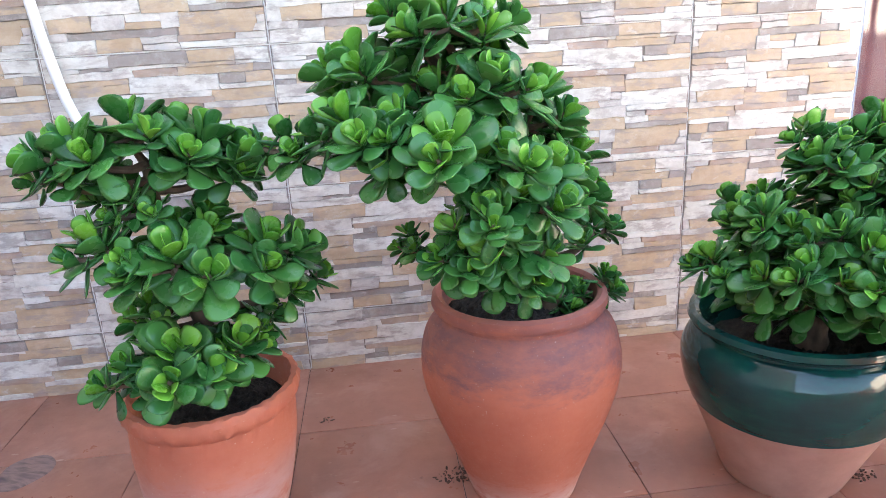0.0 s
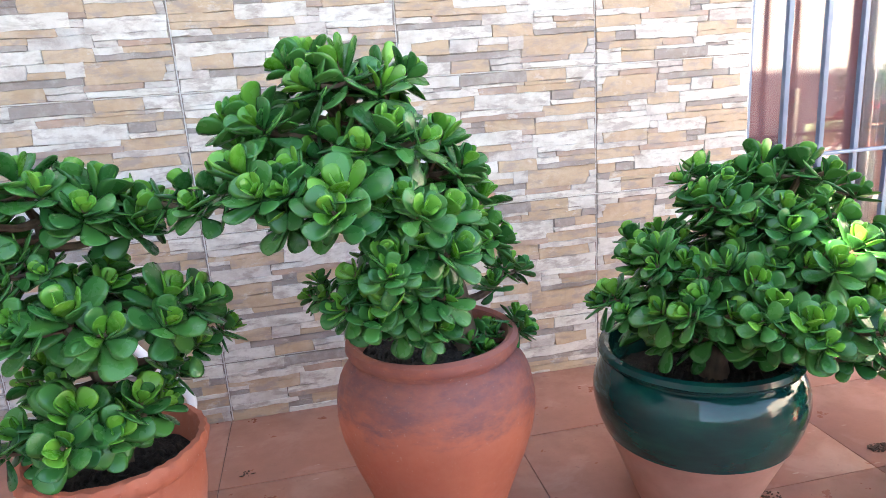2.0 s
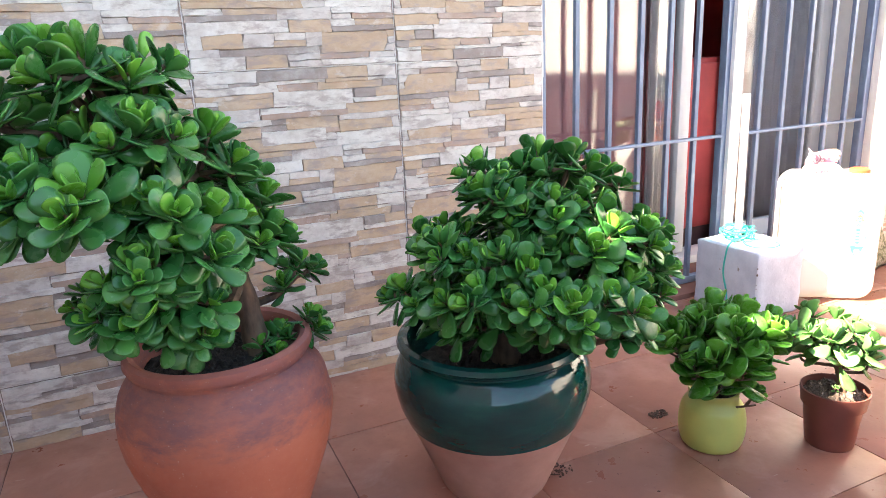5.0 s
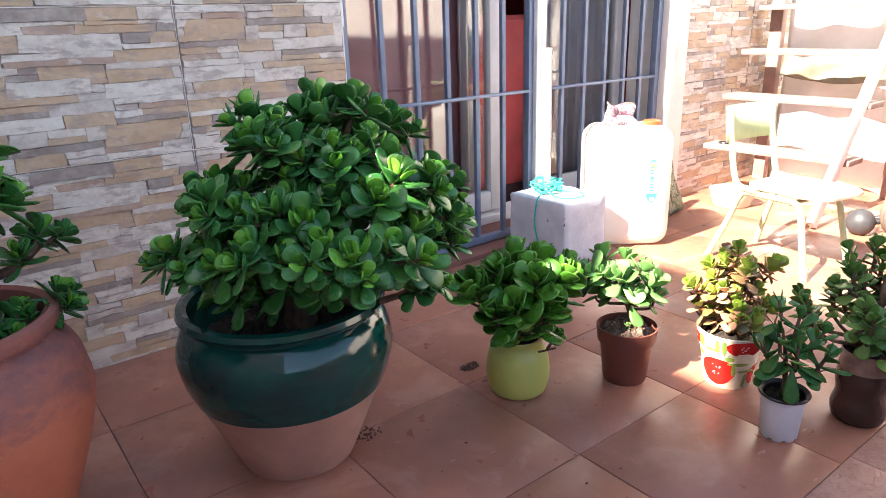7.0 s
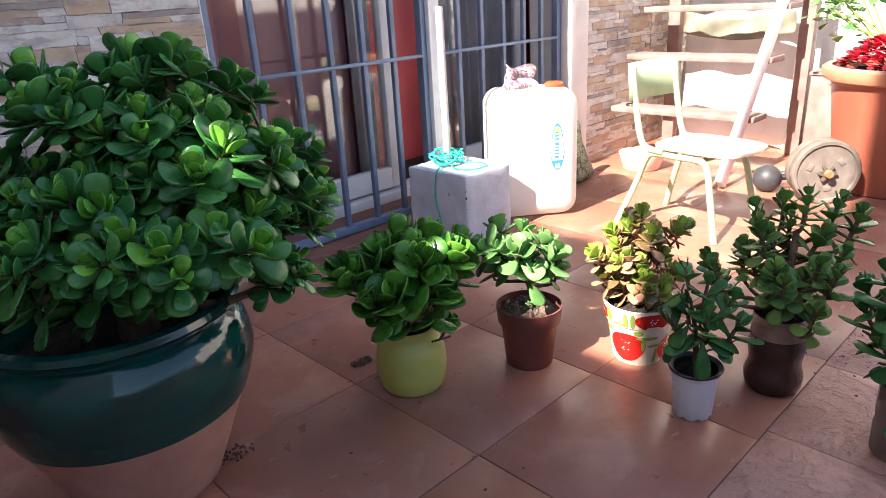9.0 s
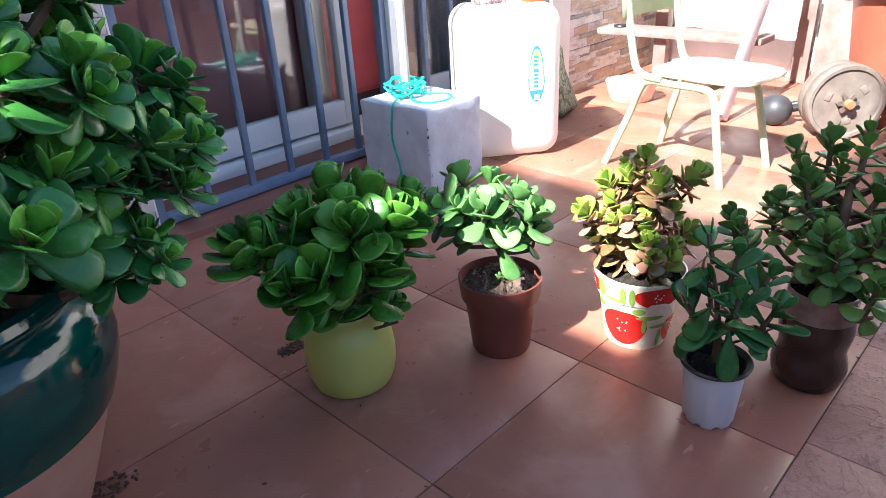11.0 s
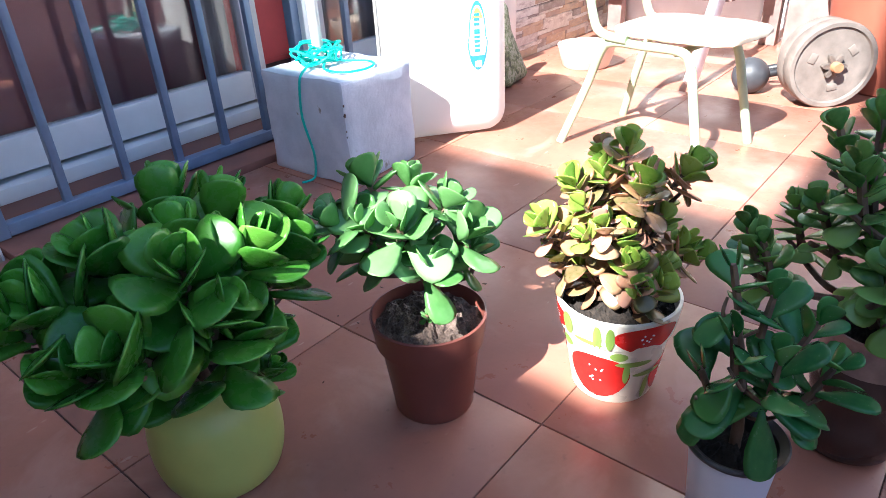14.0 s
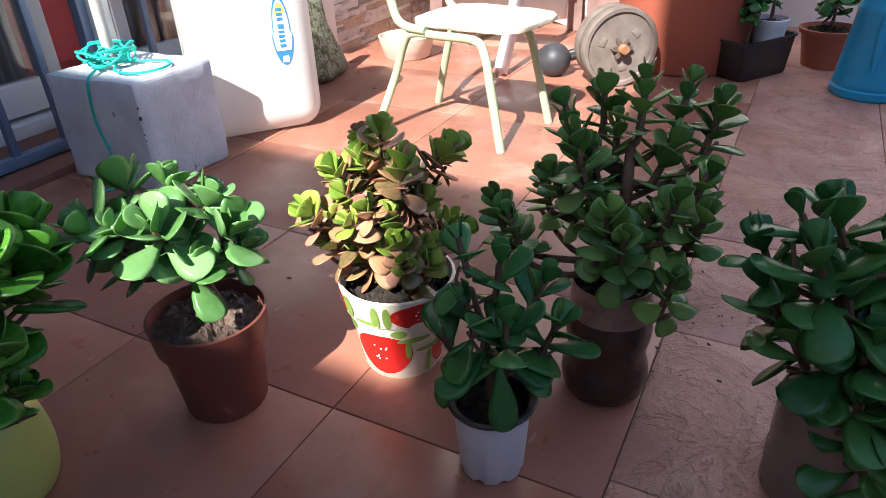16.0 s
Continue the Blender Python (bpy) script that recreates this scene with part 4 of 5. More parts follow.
def last_plant():
    root = thing("potted_jade_plant", pose(1.611, 0.143, 0), "large-leaved jade plant in a clear plastic bottle pot", "potted plant", "small potted jade plants")
    prof = [(0.0, 0.006), (0.034, 0.004), (0.038, 0.0), (0.042, 0.006), (0.043, 0.05), (0.041, 0.06), (0.043, 0.07), (0.043, 0.12), (0.041, 0.122), (0.040, 0.10)]
    part("pot", lathe(prof, 40), plain("clouded_bottle", (0.20, 0.15, 0.13, 1), 0.25, 0, 0.25, 14, 0.05), root, "clouded plastic bottle cut as a pot")
    soil_disc(root, 0.0395, 0.10)
    shoots = [(0.007, 0.062, 0.290, 1.0), (0.030, 0.040, 0.292, 0.9), (0.009, 0.088, 0.262, 0.9), (-0.025, 0.046, 0.277, 1.1), (-0.012, 0.076, 0.225, 1.1), (-0.018, 0.020, 0.250, 1.0), (0.0, -0.010, 0.284, 1.0), (-0.022, 0.046, 0.185, 1.0), (0.020, -0.010, 0.225, 1.0), (-0.026, -0.010, 0.205, 1.0), (-0.004, -0.044, 0.160, 1.0), (-0.020, -0.040, 0.215, 1.0),
              (0.05, 0.02, 0.245, 1.0), (0.05, -0.03, 0.190, 1.0), (0.02, -0.05, 0.236, 1.0), (0.03, 0.05, 0.185, 1.0), (-0.034, -0.046, 0.150, 1.0), (-0.040, -0.042, 0.112, 1.0), (-0.020, -0.066, 0.125, 1.0), (-0.046, -0.012, 0.158, 0.9), (-0.044, -0.058, 0.092, 1.0), (-0.020, -0.078, 0.088, 1.0), (0.004, -0.080, 0.150, 1.0)]
    jade(root, 97, [], L_DARK, 0.046, 0.034, 4, [(0, 0, 0.10), (0.0, 0.0, 0.15), (-0.005, 0.01, 0.20), (0.0, 0.02, 0.24)], 0.009, twig=0.004, up=1.0, stack=0.9, shoots=shoots)
    for az, drop, size in ((140, 0.02, 0.056), (215, 0.055, 0.054), (250, 0.085, 0.056)):
        ob = new("leaf", L_DARK[1])
        ob.parent = root
        ob.matrix_local = pose(-0.02, 0.0, 0.19 - drop, 0, 0, az - 90) @ pose(0, 0.01, 0, -20, 0, 0) @ Matrix.Diagonal((size, size, size, 1))



yellow_jar()
brown_pot()
painted_pot()
white_pot()
bottle_plant()
last_plant()

# --- the barred door ---------------------------------------------------------
DX0, DX1, GY = 1.30, 2.86, 1.65
sill = tagged(part("door_sill", boxed(DX0 + 0.005, WALL_Y - 0.036, -0.01, DX1 - 0.09, 1.98, 0.018, bevel=0.004), SILL), "low tiled door sill", "sill", kind="structure")
grille = thing("security_grille", pose(0, 0, 0), "grey-blue painted iron bar grille before a glazed door", "grille")
for x in (1.318, 2.045):
    part("upright", boxed(x - 0.014, GY - 0.014, 0.02, x + 0.014, GY + 0.014, 2.08, bevel=0.002), GRILLE, grille)
part("upright", boxed(2.745, GY - 0.014, 0.02, 2.773, GY + 0.014, 2.08, bevel=0.002), GRILLE, grille)
part("bottom_rail", boxed(1.332, GY - 0.013, 0.022, 2.031, GY + 0.013, 0.046, bevel=0.002), GRILLE, grille)
part("bottom_rail", boxed(2.10, GY - 0.013, 0.022, 2.745, GY + 0.013, 0.046, bevel=0.002), GRILLE, grille)
for x0, x1 in ((1.332, 2.031), (2.10, 2.745)):
    part("crossbar", boxed(x0, GY - 0.017, 0.522, x1, GY + 0.001, 0.532, bevel=0.002), GRILLE, grille)
for x in (1.447, 1.569, 1.687, 1.804, 1.921, 2.21, 2.325, 2.44, 2.555, 2.66):
    part("bar", boxed(x - 0.008, GY - 0.008, 0.045, x + 0.008, GY + 0.008, 2.06, bevel=0.002, m=None), GRILLE, grille)
for z in (0.13, 0.76):
    part("hinge", lathe([(0.0, z), (0.012, z), (0.012, z + 0.095), (0.0, z + 0.095)], 14, m=Matrix.Translation((1.302, GY - 0.026, 0))), ALU, grille)
for z in (0.13, 0.70):
    part("hinge", lathe([(0.0, z), (0.011, z), (0.011, z + 0.10), (0.0, z + 0.10)], 14, m=Matrix.Translation((2.790, WALL_Y - 0.024, 0))), ALU, grille)
post = tagged(part("door_post", boxed(2.052, GY - 0.03, 0.018, 2.098, GY + 0.03, 2.1, bevel=0.003), ALU), "white painted door post", "post", kind="structure")
tagged(part("door_jamb", boxed(2.775, WALL_Y - 0.012, 0.0, 2.89, WALL_Y + 0.06, 2.1, bevel=0.004), PLASTER), "white painted door jamb", "jamb", kind="structure")

DOOR_Y = 1.86
door = thing("door_1", pose(0, 0, 0), "white aluminium sliding door with dark glass, partly open", "door", kind="structure")
for x0, x1 in ((1.30, 1.36), (2.035, 2.085)):
    part("stile", boxed(x0, DOOR_Y - 0.02, 0.06, x1, DOOR_Y + 0.02, 2.08, bevel=0.004), ALU, door)
part("bottom_rail", boxed(1.36, DOOR_Y - 0.02, 0.06, 2.035, DOOR_Y + 0.02, 0.135, bevel=0.004), ALU, door)
part("track", boxed(1.30, DOOR_Y - 0.05, 0.018, 2.86, DOOR_Y + 0.06, 0.05, bevel=0.003), ALU, door)
pane = part("pane", boxed(1.36, DOOR_Y - 0.003, 0.135, 2.035, DOOR_Y + 0.003, 2.06), GLASS, door, smooth=False)
for x0, x1 in ((2.300, 2.340), (2.80, 2.86)):
    part("stile", boxed(x0, DOOR_Y + 0.022, 0.05, x1, DOOR_Y + 0.055, 2.08, bevel=0.004), ALU, door)
part("bottom_rail", boxed(2.340, DOOR_Y + 0.022, 0.05, 2.80, DOOR_Y + 0.055, 0.12, bevel=0.004), ALU, door)
pane2 = part("pane", boxed(2.340, DOOR_Y + 0.035, 0.12, 2.80, DOOR_Y + 0.041, 2.06), GLASS, door, smooth=False)
pane.visible_shadow = pane2.visible_shadow = False


def curtain(name, x0, x1, y, mat, waves, amp, label, z0=0.06):
    bm = bmesh.new()
    n = waves * 10
    cols = []
    for i in range(n + 1):
        f = i / n
        cols.append([bm.verts.new((x0 + (x1 - x0) * f, y + amp * math.sin(2 * math.pi * waves * f) * (1 + 0.3 * math.sin(7 * f)), z)) for z in (z0, 0.7, 1.4, 2.06)])
    for a, b in zip(cols, cols[1:]):
        for j in range(3):
            bm.faces.new((a[j], b[j], b[j + 1], a[j + 1]))
    ob = part(name, bm, mat)
    mod = ob.modifiers.new("thick", "SOLIDIFY")
    mod.thickness = 0.003
    return tagged(ob, label, "curtain")


curtain("curtain", 2.345, 2.86, 1.950, CURTAIN, 9, 0.014, "grey curtain hanging in folds behind the glass")
curtain("curtain", 1.945, 2.03, 1.90, CURTAIN_W, 3, 0.012, "white curtain gathered behind the glass")
# added cloth: imitates what the left pane reflects
curtain("curtain", 1.30, 1.96, 1.945, RED_REFLECTION, 4, 0.005, "red-brown cloth added behind the glass to imitate its reddish reflection")
cab = thing("red_cabinet", pose(2.10, 1.985, 0.0), "tall red painted cabinet inside the room", "cabinet")
part("body", boxed(-0.10, 0, 0.10, 0.38, 0.35, 0.78, bevel=0.006), RED_PANEL, cab)
part("door", boxed(-0.08, -0.016, 0.12, 0.36, 0.0, 0.76, bevel=0.004), RED_PANEL, cab)
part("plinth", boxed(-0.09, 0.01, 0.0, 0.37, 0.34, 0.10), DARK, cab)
room = boxed(0.2, 3.6, -0.1, 3.6, 3.7, 2.5)
box(room, 0.1, 1.88, -0.1, 0.2, 3.7, 2.5)
box(room, 3.6, 1.88, -0.1, 3.7, 3.7, 2.5)
tagged(part("room_wall", room, RED_PANEL, None, smooth=False), "dim red-painted walls of the room", "wall", kind="structure")
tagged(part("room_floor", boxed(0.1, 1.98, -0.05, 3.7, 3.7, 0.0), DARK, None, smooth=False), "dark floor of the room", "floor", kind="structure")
tagged(part("ceiling", boxed(0.1, 1.862, 2.5, 3.7, 3.7, 2.6), PLASTER, None, smooth=False), "plain plaster ceiling of the room", "ceiling", kind="structure")

# --- block, rope, pipe and can -----------------------------------------------
bm = boxed(-0.103, -0.119, 0, 0.103, 0.119, 0.216, bevel=0.007, seg=2)
bmesh.ops.subdivide_edges(bm, edges=bm.edges[:], cuts=7, use_grid_fill=True)
for v in bm.verts:
    edge = sorted((0.103 - abs(v.co.x), 0.119 - abs(v.co.y), min(v.co.z, 0.216 - v.co.z)))[1] < 0.008
    v.co += noise.noise_vector(v.co * 14) * 0.003 + noise.noise_vector(v.co * 60) * (0.0035 if edge else 0.0014)
    v.co.z = max(0, v.co.z)
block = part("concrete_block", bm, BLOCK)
block.matrix_world = pose(1.958, 1.424, 0, 0, 0, 2)
for z, y, s in ((0.172, -0.114, 0.0026), (0.152, -0.1145, 0.0042), (0.120, -0.1145, 0.0018), (0.108, -0.1142, 0.002)):
    chip = bmesh.new()
    bmesh.ops.create_icosphere(chip, subdivisions=2, radius=1)
    for v in chip.verts:
        v.co += noise.noise_vector(v.co * 1.7 + Vector((z * 90, 0, 0))) * 0.45
        v.co = Vector((-0.1015 + v.co.x * s * 0.8, -0.1175 + v.co.y * s * 0.35, z + v.co.z * s))
    part("chip", chip, LITTER, block, "dark chipped spot")
tagged(block, "rough white-painted concrete block on the tiles", "block")
PIPE = plain("grey_white_pipe", (0.46, 0.44, 0.42, 1), 0.5, 0, 0.12, 30, 0.1)
pipe = part("pipe", lathe([(0.0, 0.0), (0.011, 0.0), (0.0115, 0.003), (0.0115, 0.455), (0.0105, 0.46), (0.009, 0.455), (0.009, 0.44)], 20), PIPE)
pipe.matrix_world = pose(1.957, 1.470, 0.2155, -1.5, 1.0, 0)
tagged(pipe, "white plastic pipe standing on the concrete block", "pipe")
rng = random.Random(8)
bm = bmesh.new()
pts = []
for i in range(90):
    a = i * 0.62 + rng.uniform(-0.2, 0.2)
    r = 0.032 + 0.016 * math.sin(i * 0.37) + rng.uniform(-0.008, 0.008)
    pts.append((1.950 + r * math.cos(a) * 1.15, 1.462 + r * math.sin(a), 0.221 + 0.030 * (0.5 + 0.5 * math.sin(i * 0.71)) + rng.uniform(0, 0.006)))
pts += [(1.965, 1.42, 0.2260), (2.00, 1.37, 0.2220), (1.985, 1.335, 0.2218), (1.945, 1.324, 0.2218), (1.905, 1.345, 0.2218), (1.903, 1.395, 0.2230), (1.935, 1.43, 0.2260), (1.915, 1.445, 0.2260), (1.875, 1.425, 0.2225), (1.858, 1.418, 0.214), (1.852, 1.418, 0.195), (1.852, 1.424, 0.13), (1.854, 1.406, 0.06), (1.850, 1.405, 0.014), (1.838, 1.404, 0.0035), (1.815, 1.41, 0.0035)]
tube(bm, bezier(pts, 4), 0.0026, 6)
rope = part("rope", bm, ROPE)
tagged(rope, "tangled turquoise cord heaped on the concrete block", "rope")


def jerrycan():
    root = thing("jerrycan", pose(2.252, 1.374, 0, 0, 0, -38), "large white translucent plastic jerrycan with a blue label", "jerrycan")
    k = Mat("translucent_white_plastic", 0.4)
    mat = k.set((0.84, 0.83, 0.81, 1), 0.38, k.noise(30, 4), 0.08, 0.002)
    tr = k.node("ShaderNodeBsdfTranslucent", Color=(0.85, 0.83, 0.80, 1))
    mx = k.node("ShaderNodeMixShader", Fac=0.35)
    k.t.links.new(k.b.outputs[0], mx.inputs[1])
    k.t.links.new(tr.outputs[0], mx.inputs[2])
    k.t.links.new(mx.outputs[0], k.t.nodes["Material Output"].inputs[0])
    part("body", boxed(-0.145, -0.09, 0.0, 0.140, 0.13, 0.412, bevel=0.054, seg=7), mat, root)
    part("neck", lathe([(0.0, 0.392), (0.026, 0.392), (0.026, 0.410), (0.0, 0.410)], 24, m=Matrix.Translation((0.075, 0.0, 0))), mat, root)
    part("cap", lathe([(0.0, 0.426), (0.026, 0.426), (0.030, 0.422), (0.031, 0.402), (0.0, 0.400)], 24, m=Matrix.Translation((0.075, 0.0, 0))), plain("orange_cap", (0.58, 0.085, 0.03, 1), 0.4), root, "orange screw cap")
    hm = bmesh.new()
    tube(hm, bezier([(-0.08, 0.02, 0.40), (-0.07, 0.02, 0.425), (0.0, 0.02, 0.43), (0.03, 0.02, 0.402)], 5), 0.011, 8)
    part("handle", hm, mat, root)
    def oval(r, z0, z1, y, mat2, name, parent):
        bm = bmesh.new()
        n = 36
        pts = []
        for i in range(n):
            a = 2 * math.pi * i / n
            zz = 0.235 + 0.075 * r * math.sin(a)
            pts.append((0.062 + 0.024 * r * math.cos(a) * (1.0 if zz < 0.235 else 0.82), zz))
        pts = [(x, min(max(zz, z0), z1)) for x, zz in pts]
        a, b = [bm.verts.new((x, y, zz)) for x, zz in pts], [bm.verts.new((x, y + 0.0012, zz)) for x, zz in pts]
        bm.faces.new(a)
        for i in range(n):
            if (a[i].co - a[(i + 1) % n].co).length > 1e-7:
                bm.faces.new((a[i], b[i], b[(i + 1) % n], a[(i + 1) % n]))
        return part(name, bm, mat2, parent, smooth=False)

    label = tagged(oval(1.0, 0.0, 1.0, -0.0912, LABEL_BLUE, "label", root), "oval printed label in blue, white and yellow")
    oval(0.88, 0.192, 1.0, -0.0917, LABEL_WHITE, "print", label)
    oval(0.80, 0.272, 1.0, -0.0921, LABEL_YELLOW, "print", label)
    for i, (z0, z1) in enumerate(((0.200, 0.207), (0.211, 0.217), (0.221, 0.227), (0.231, 0.236), (0.240, 0.250), (0.258, 0.264), (0.268, 0.274), (0.278, 0.284))):
        part("print", boxed(0.054, -0.0927, z0, 0.067, -0.0922, z1), LABEL_BLUE, label, smooth=False)
    part("print", boxed(0.056, -0.0917, 0.166, 0.070, -0.0913, 0.180), LABEL_WHITE, label, smooth=False)
    return root


jerrycan()
pk = bmesh.new()
bmesh.ops.create_grid(pk, x_segments=8, y_segments=6, size=0.5)
for v in pk.verts:
    x, y = v.co.x, v.co.y
    v.co = Vector((x * 0.10, 0.012 * math.sin(6 * x + 4 * y) + 0.008 * math.cos(11 * y), 0.045 + y * 0.09 + 0.01 * math.sin(5 * x)))
packet = part("packet", pk, PAPER)
packet.modifiers.new("thick", "SOLIDIFY").thickness = 0.004
packet.matrix_world = pose(2.214, 1.394, 0.402, -24, 14, -30)
tagged(packet, "crumpled printed plastic packet lying on the jerrycan", "packet")

sk = boxed(-0.09, -0.03, 0, 0.09, 0.03, 0.24, bevel=0.026, seg=4)
bmesh.ops.subdivide_edges(sk, edges=sk.edges[:], cuts=2, use_grid_fill=True)
for v in sk.verts:
    v.co.x *= 1 - 1.6 * max(0.0, v.co.z - 0.02)
    v.co.y *= 1 - 2.0 * max(0.0, v.co.z - 0.02)
    v.co += noise.noise_vector(v.co * 18) * 0.012 + noise.noise_vector(v.co * 50) * 0.004
    v.co.z = max(0.0, v.co.z)
sack = part("sack", sk, SACK)
sack.matrix_world = pose(2.645, 1.455, 0.0, -12, 0, 8)
tagged(sack, "crumpled green patterned plastic sack leaning by the wall", "sack")

# --- chair -------------------------------------------------------------------
def chair():
    root = thing("child_chair", pose(2.434, 0.902, 0, 0, 0, -8.5), "small tubular steel school chair in pale green paint", "chair")
    r = 0.0095
    feet = {"fl": (-0.108, -0.158), "fr": (0.108, -0.158), "bl": (-0.150, 0.160), "br": (0.108, 0.166)}
    for sx, f, h in ((-1, feet["fl"], feet["bl"]), (1, feet["fr"], feet["br"])):
        part("side_frame", tube(bmesh.new(), bezier([(f[0], f[1], 0.0), (sx * 0.100, -0.128, 0.13), (sx * 0.095, -0.110, 0.200), (sx * 0.094, -0.085, 0.226), (sx * 0.094, 0.0, 0.227), (sx * 0.094, 0.07, 0.226), (sx * 0.094, 0.100, 0.205), (sx * 0.100, 0.132, 0.12), (h[0], h[1], 0.0)], 7), r, 12), CHAIR_PAINT, root, "bent pale green steel tube")
        part("back_post", tube(bmesh.new(), bezier([(sx * 0.10, 0.035, 0.236), (sx * 0.10, 0.095, 0.242), (sx * 0.10, 0.122, 0.275), (sx * 0.10, 0.150, 0.40), (sx * 0.10, 0.158, 0.475)], 6), r, 12), CHAIR_PAINT, root)
    part("crossbar", tube(bmesh.new(), [(-0.094, -0.075, 0.222), (0.094, -0.075, 0.222)], 0.007, 10), CHAIR_PAINT, root)
    bm = bmesh.new()
    rings = []
    for s, z in ((0.0, 0.240), (0.6, 0.238), (0.965, 0.2385), (0.995, 0.2405), (1.0, 0.245), (0.992, 0.250), (0.955, 0.2525), (0.8, 0.2505), (0.5, 0.2475), (0.0, 0.247)):
        ring = []
        for i in range(56):
            a = 2 * math.pi * i / 56
            ca, sa = math.cos(a), math.sin(a)
            q = (abs(ca) ** 4.5 + abs(sa) ** 4.5) ** (-1 / 4.5)
            p = Vector((0.008 + 0.112 * q * ca * s, -0.046 + 0.140 * q * sa * s, z + 0.004))
            if s > 0.9:
                p += Vector((noise.noise(p * 50), noise.noise(p * 55 + Vector((3, 1, 2))), 0.4 * noise.noise(p * 70))) * 0.004
            ring.append(bm.verts.new(p))
        rings.append(ring)
    for a, b in zip(rings, rings[1:]):
        for i in range(56):
            bm.faces.new((a[i], a[(i + 1) % 56], b[(i + 1) % 56], b[i]))
    bmesh.ops.remove_doubles(bm, verts=bm.verts, dist=1e-5)
    part("seat", bm, SEAT, root, "cream seat board with frayed worn edge")
    bk = bmesh.new()
    cols = []
    for i in range(13):
        u = -1 + 2 * i / 12
        cols.append([bk.verts.new((u * 0.118, 0.155 + 0.018 * (1 - u * u) + o, z)) for z, o in ((0.375, -0.002), (0.43, 0.004), (0.486, 0.010))])
    for a, b in zip(cols, cols[1:]):
        for j in range(2):
            bk.faces.new((a[j], b[j], b[j + 1], a[j + 1]))
    back = part("backrest", bk, CHAIR_PAINT, root, "curved pale green backrest")
    back.modifiers.new("thick", "SOLIDIFY").thickness = 0.010
    return root


chair()


# --- far end -----------------------------------------------------------------
def dumbbell():
    root = thing("dumbbell", pose(2.857, 0.656, 0.104, 90, 0, -52), "worn cast-iron dumbbell with thick plates lying on the tiles", "dumbbell")
    for z in (0.0, -0.040):
        r = 0.104 if z == 0.0 else 0.102
        part("plate", lathe([(0.0, z), (0.012, z), (0.085 * r / 0.1, z), (0.088 * r / 0.1, z + 0.006), (r * 0.97, z + 0.006), (r, z + 0.001), (r, z - 0.030), (r * 0.97, z - 0.036), (0.0, z - 0.036)], 48), IRON, root, "rust-tinged cast-iron plate")
    col = bmesh.new()
    n = 48
    low = [col.verts.new(((0.022 + 0.008 * math.cos(6 * a)) * math.cos(a), (0.022 + 0.008 * math.cos(6 * a)) * math.sin(a), 0.001)) for a in [2 * math.pi * i / n for i in range(n)]]
    top = [col.verts.new((v.co.x, v.co.y, 0.014)) for v in low]
    for i in range(n):
        col.faces.new((low[i], low[(i + 1) % n], top[(i + 1) % n], top[i]))
    col.faces.new(top)
    part("collar", col, plain("dull_metal", (0.16, 0.13, 0.11, 1), 0.5, 0.4, 0.3, 60, 0.2), root, "dark star-shaped screw collar")
    part("bar", lathe([(0.0, 0.032), (0.011, 0.032), (0.0125, 0.029), (0.0125, -0.12), (0.0, -0.12)], 20), RUST, root, "rusty bar end")
    for a in (40, 160, 280):
        part("raised_mark", boxed(0.045, -0.012, 0.0, 0.062, 0.012, 0.0025, bevel=0.001, m=pose(0, 0, 0, 0, 0, a)), IRON, root)


dumbbell()
kb = thing("kettlebell", pose(2.902, 0.852, 0.045), "small dark grey iron kettlebell lying on the tiles", "kettlebell")
bm = bmesh.new()
bmesh.ops.create_uvsphere(bm, u_segments=28, v_segments=18, radius=0.047)
for v in bm.verts:
    v.co.z = max(v.co.z, -0.045)
part("ball", bm, KETTLE, kb)
part("handle", tube(bmesh.new(), bezier([(0.025, -0.03, 0.0), (0.055, -0.07, 0.01), (0.08, -0.055, 0.012), (0.065, -0.01, 0.0), (0.03, 0.0, 0.0)], 5), 0.010, 10), BLACK_PLASTIC, kb, "dark handle")

bowl = thing("shallow_planter", pose(2.955, 1.368, 0), "shallow cream plastic planter bowl on the tiles", "planter")
part("bowl", lathe([(0.0, 0.004), (0.068, 0.0), (0.074, 0.006), (0.078, 0.022), (0.080, 0.024), (0.089, 0.062), (0.091, 0.068), (0.086, 0.069), (0.078, 0.03), (0.07, 0.02), (0.0, 0.018)], 40), plain("cream_plastic", (0.66, 0.54, 0.44, 1), 0.5), bowl)


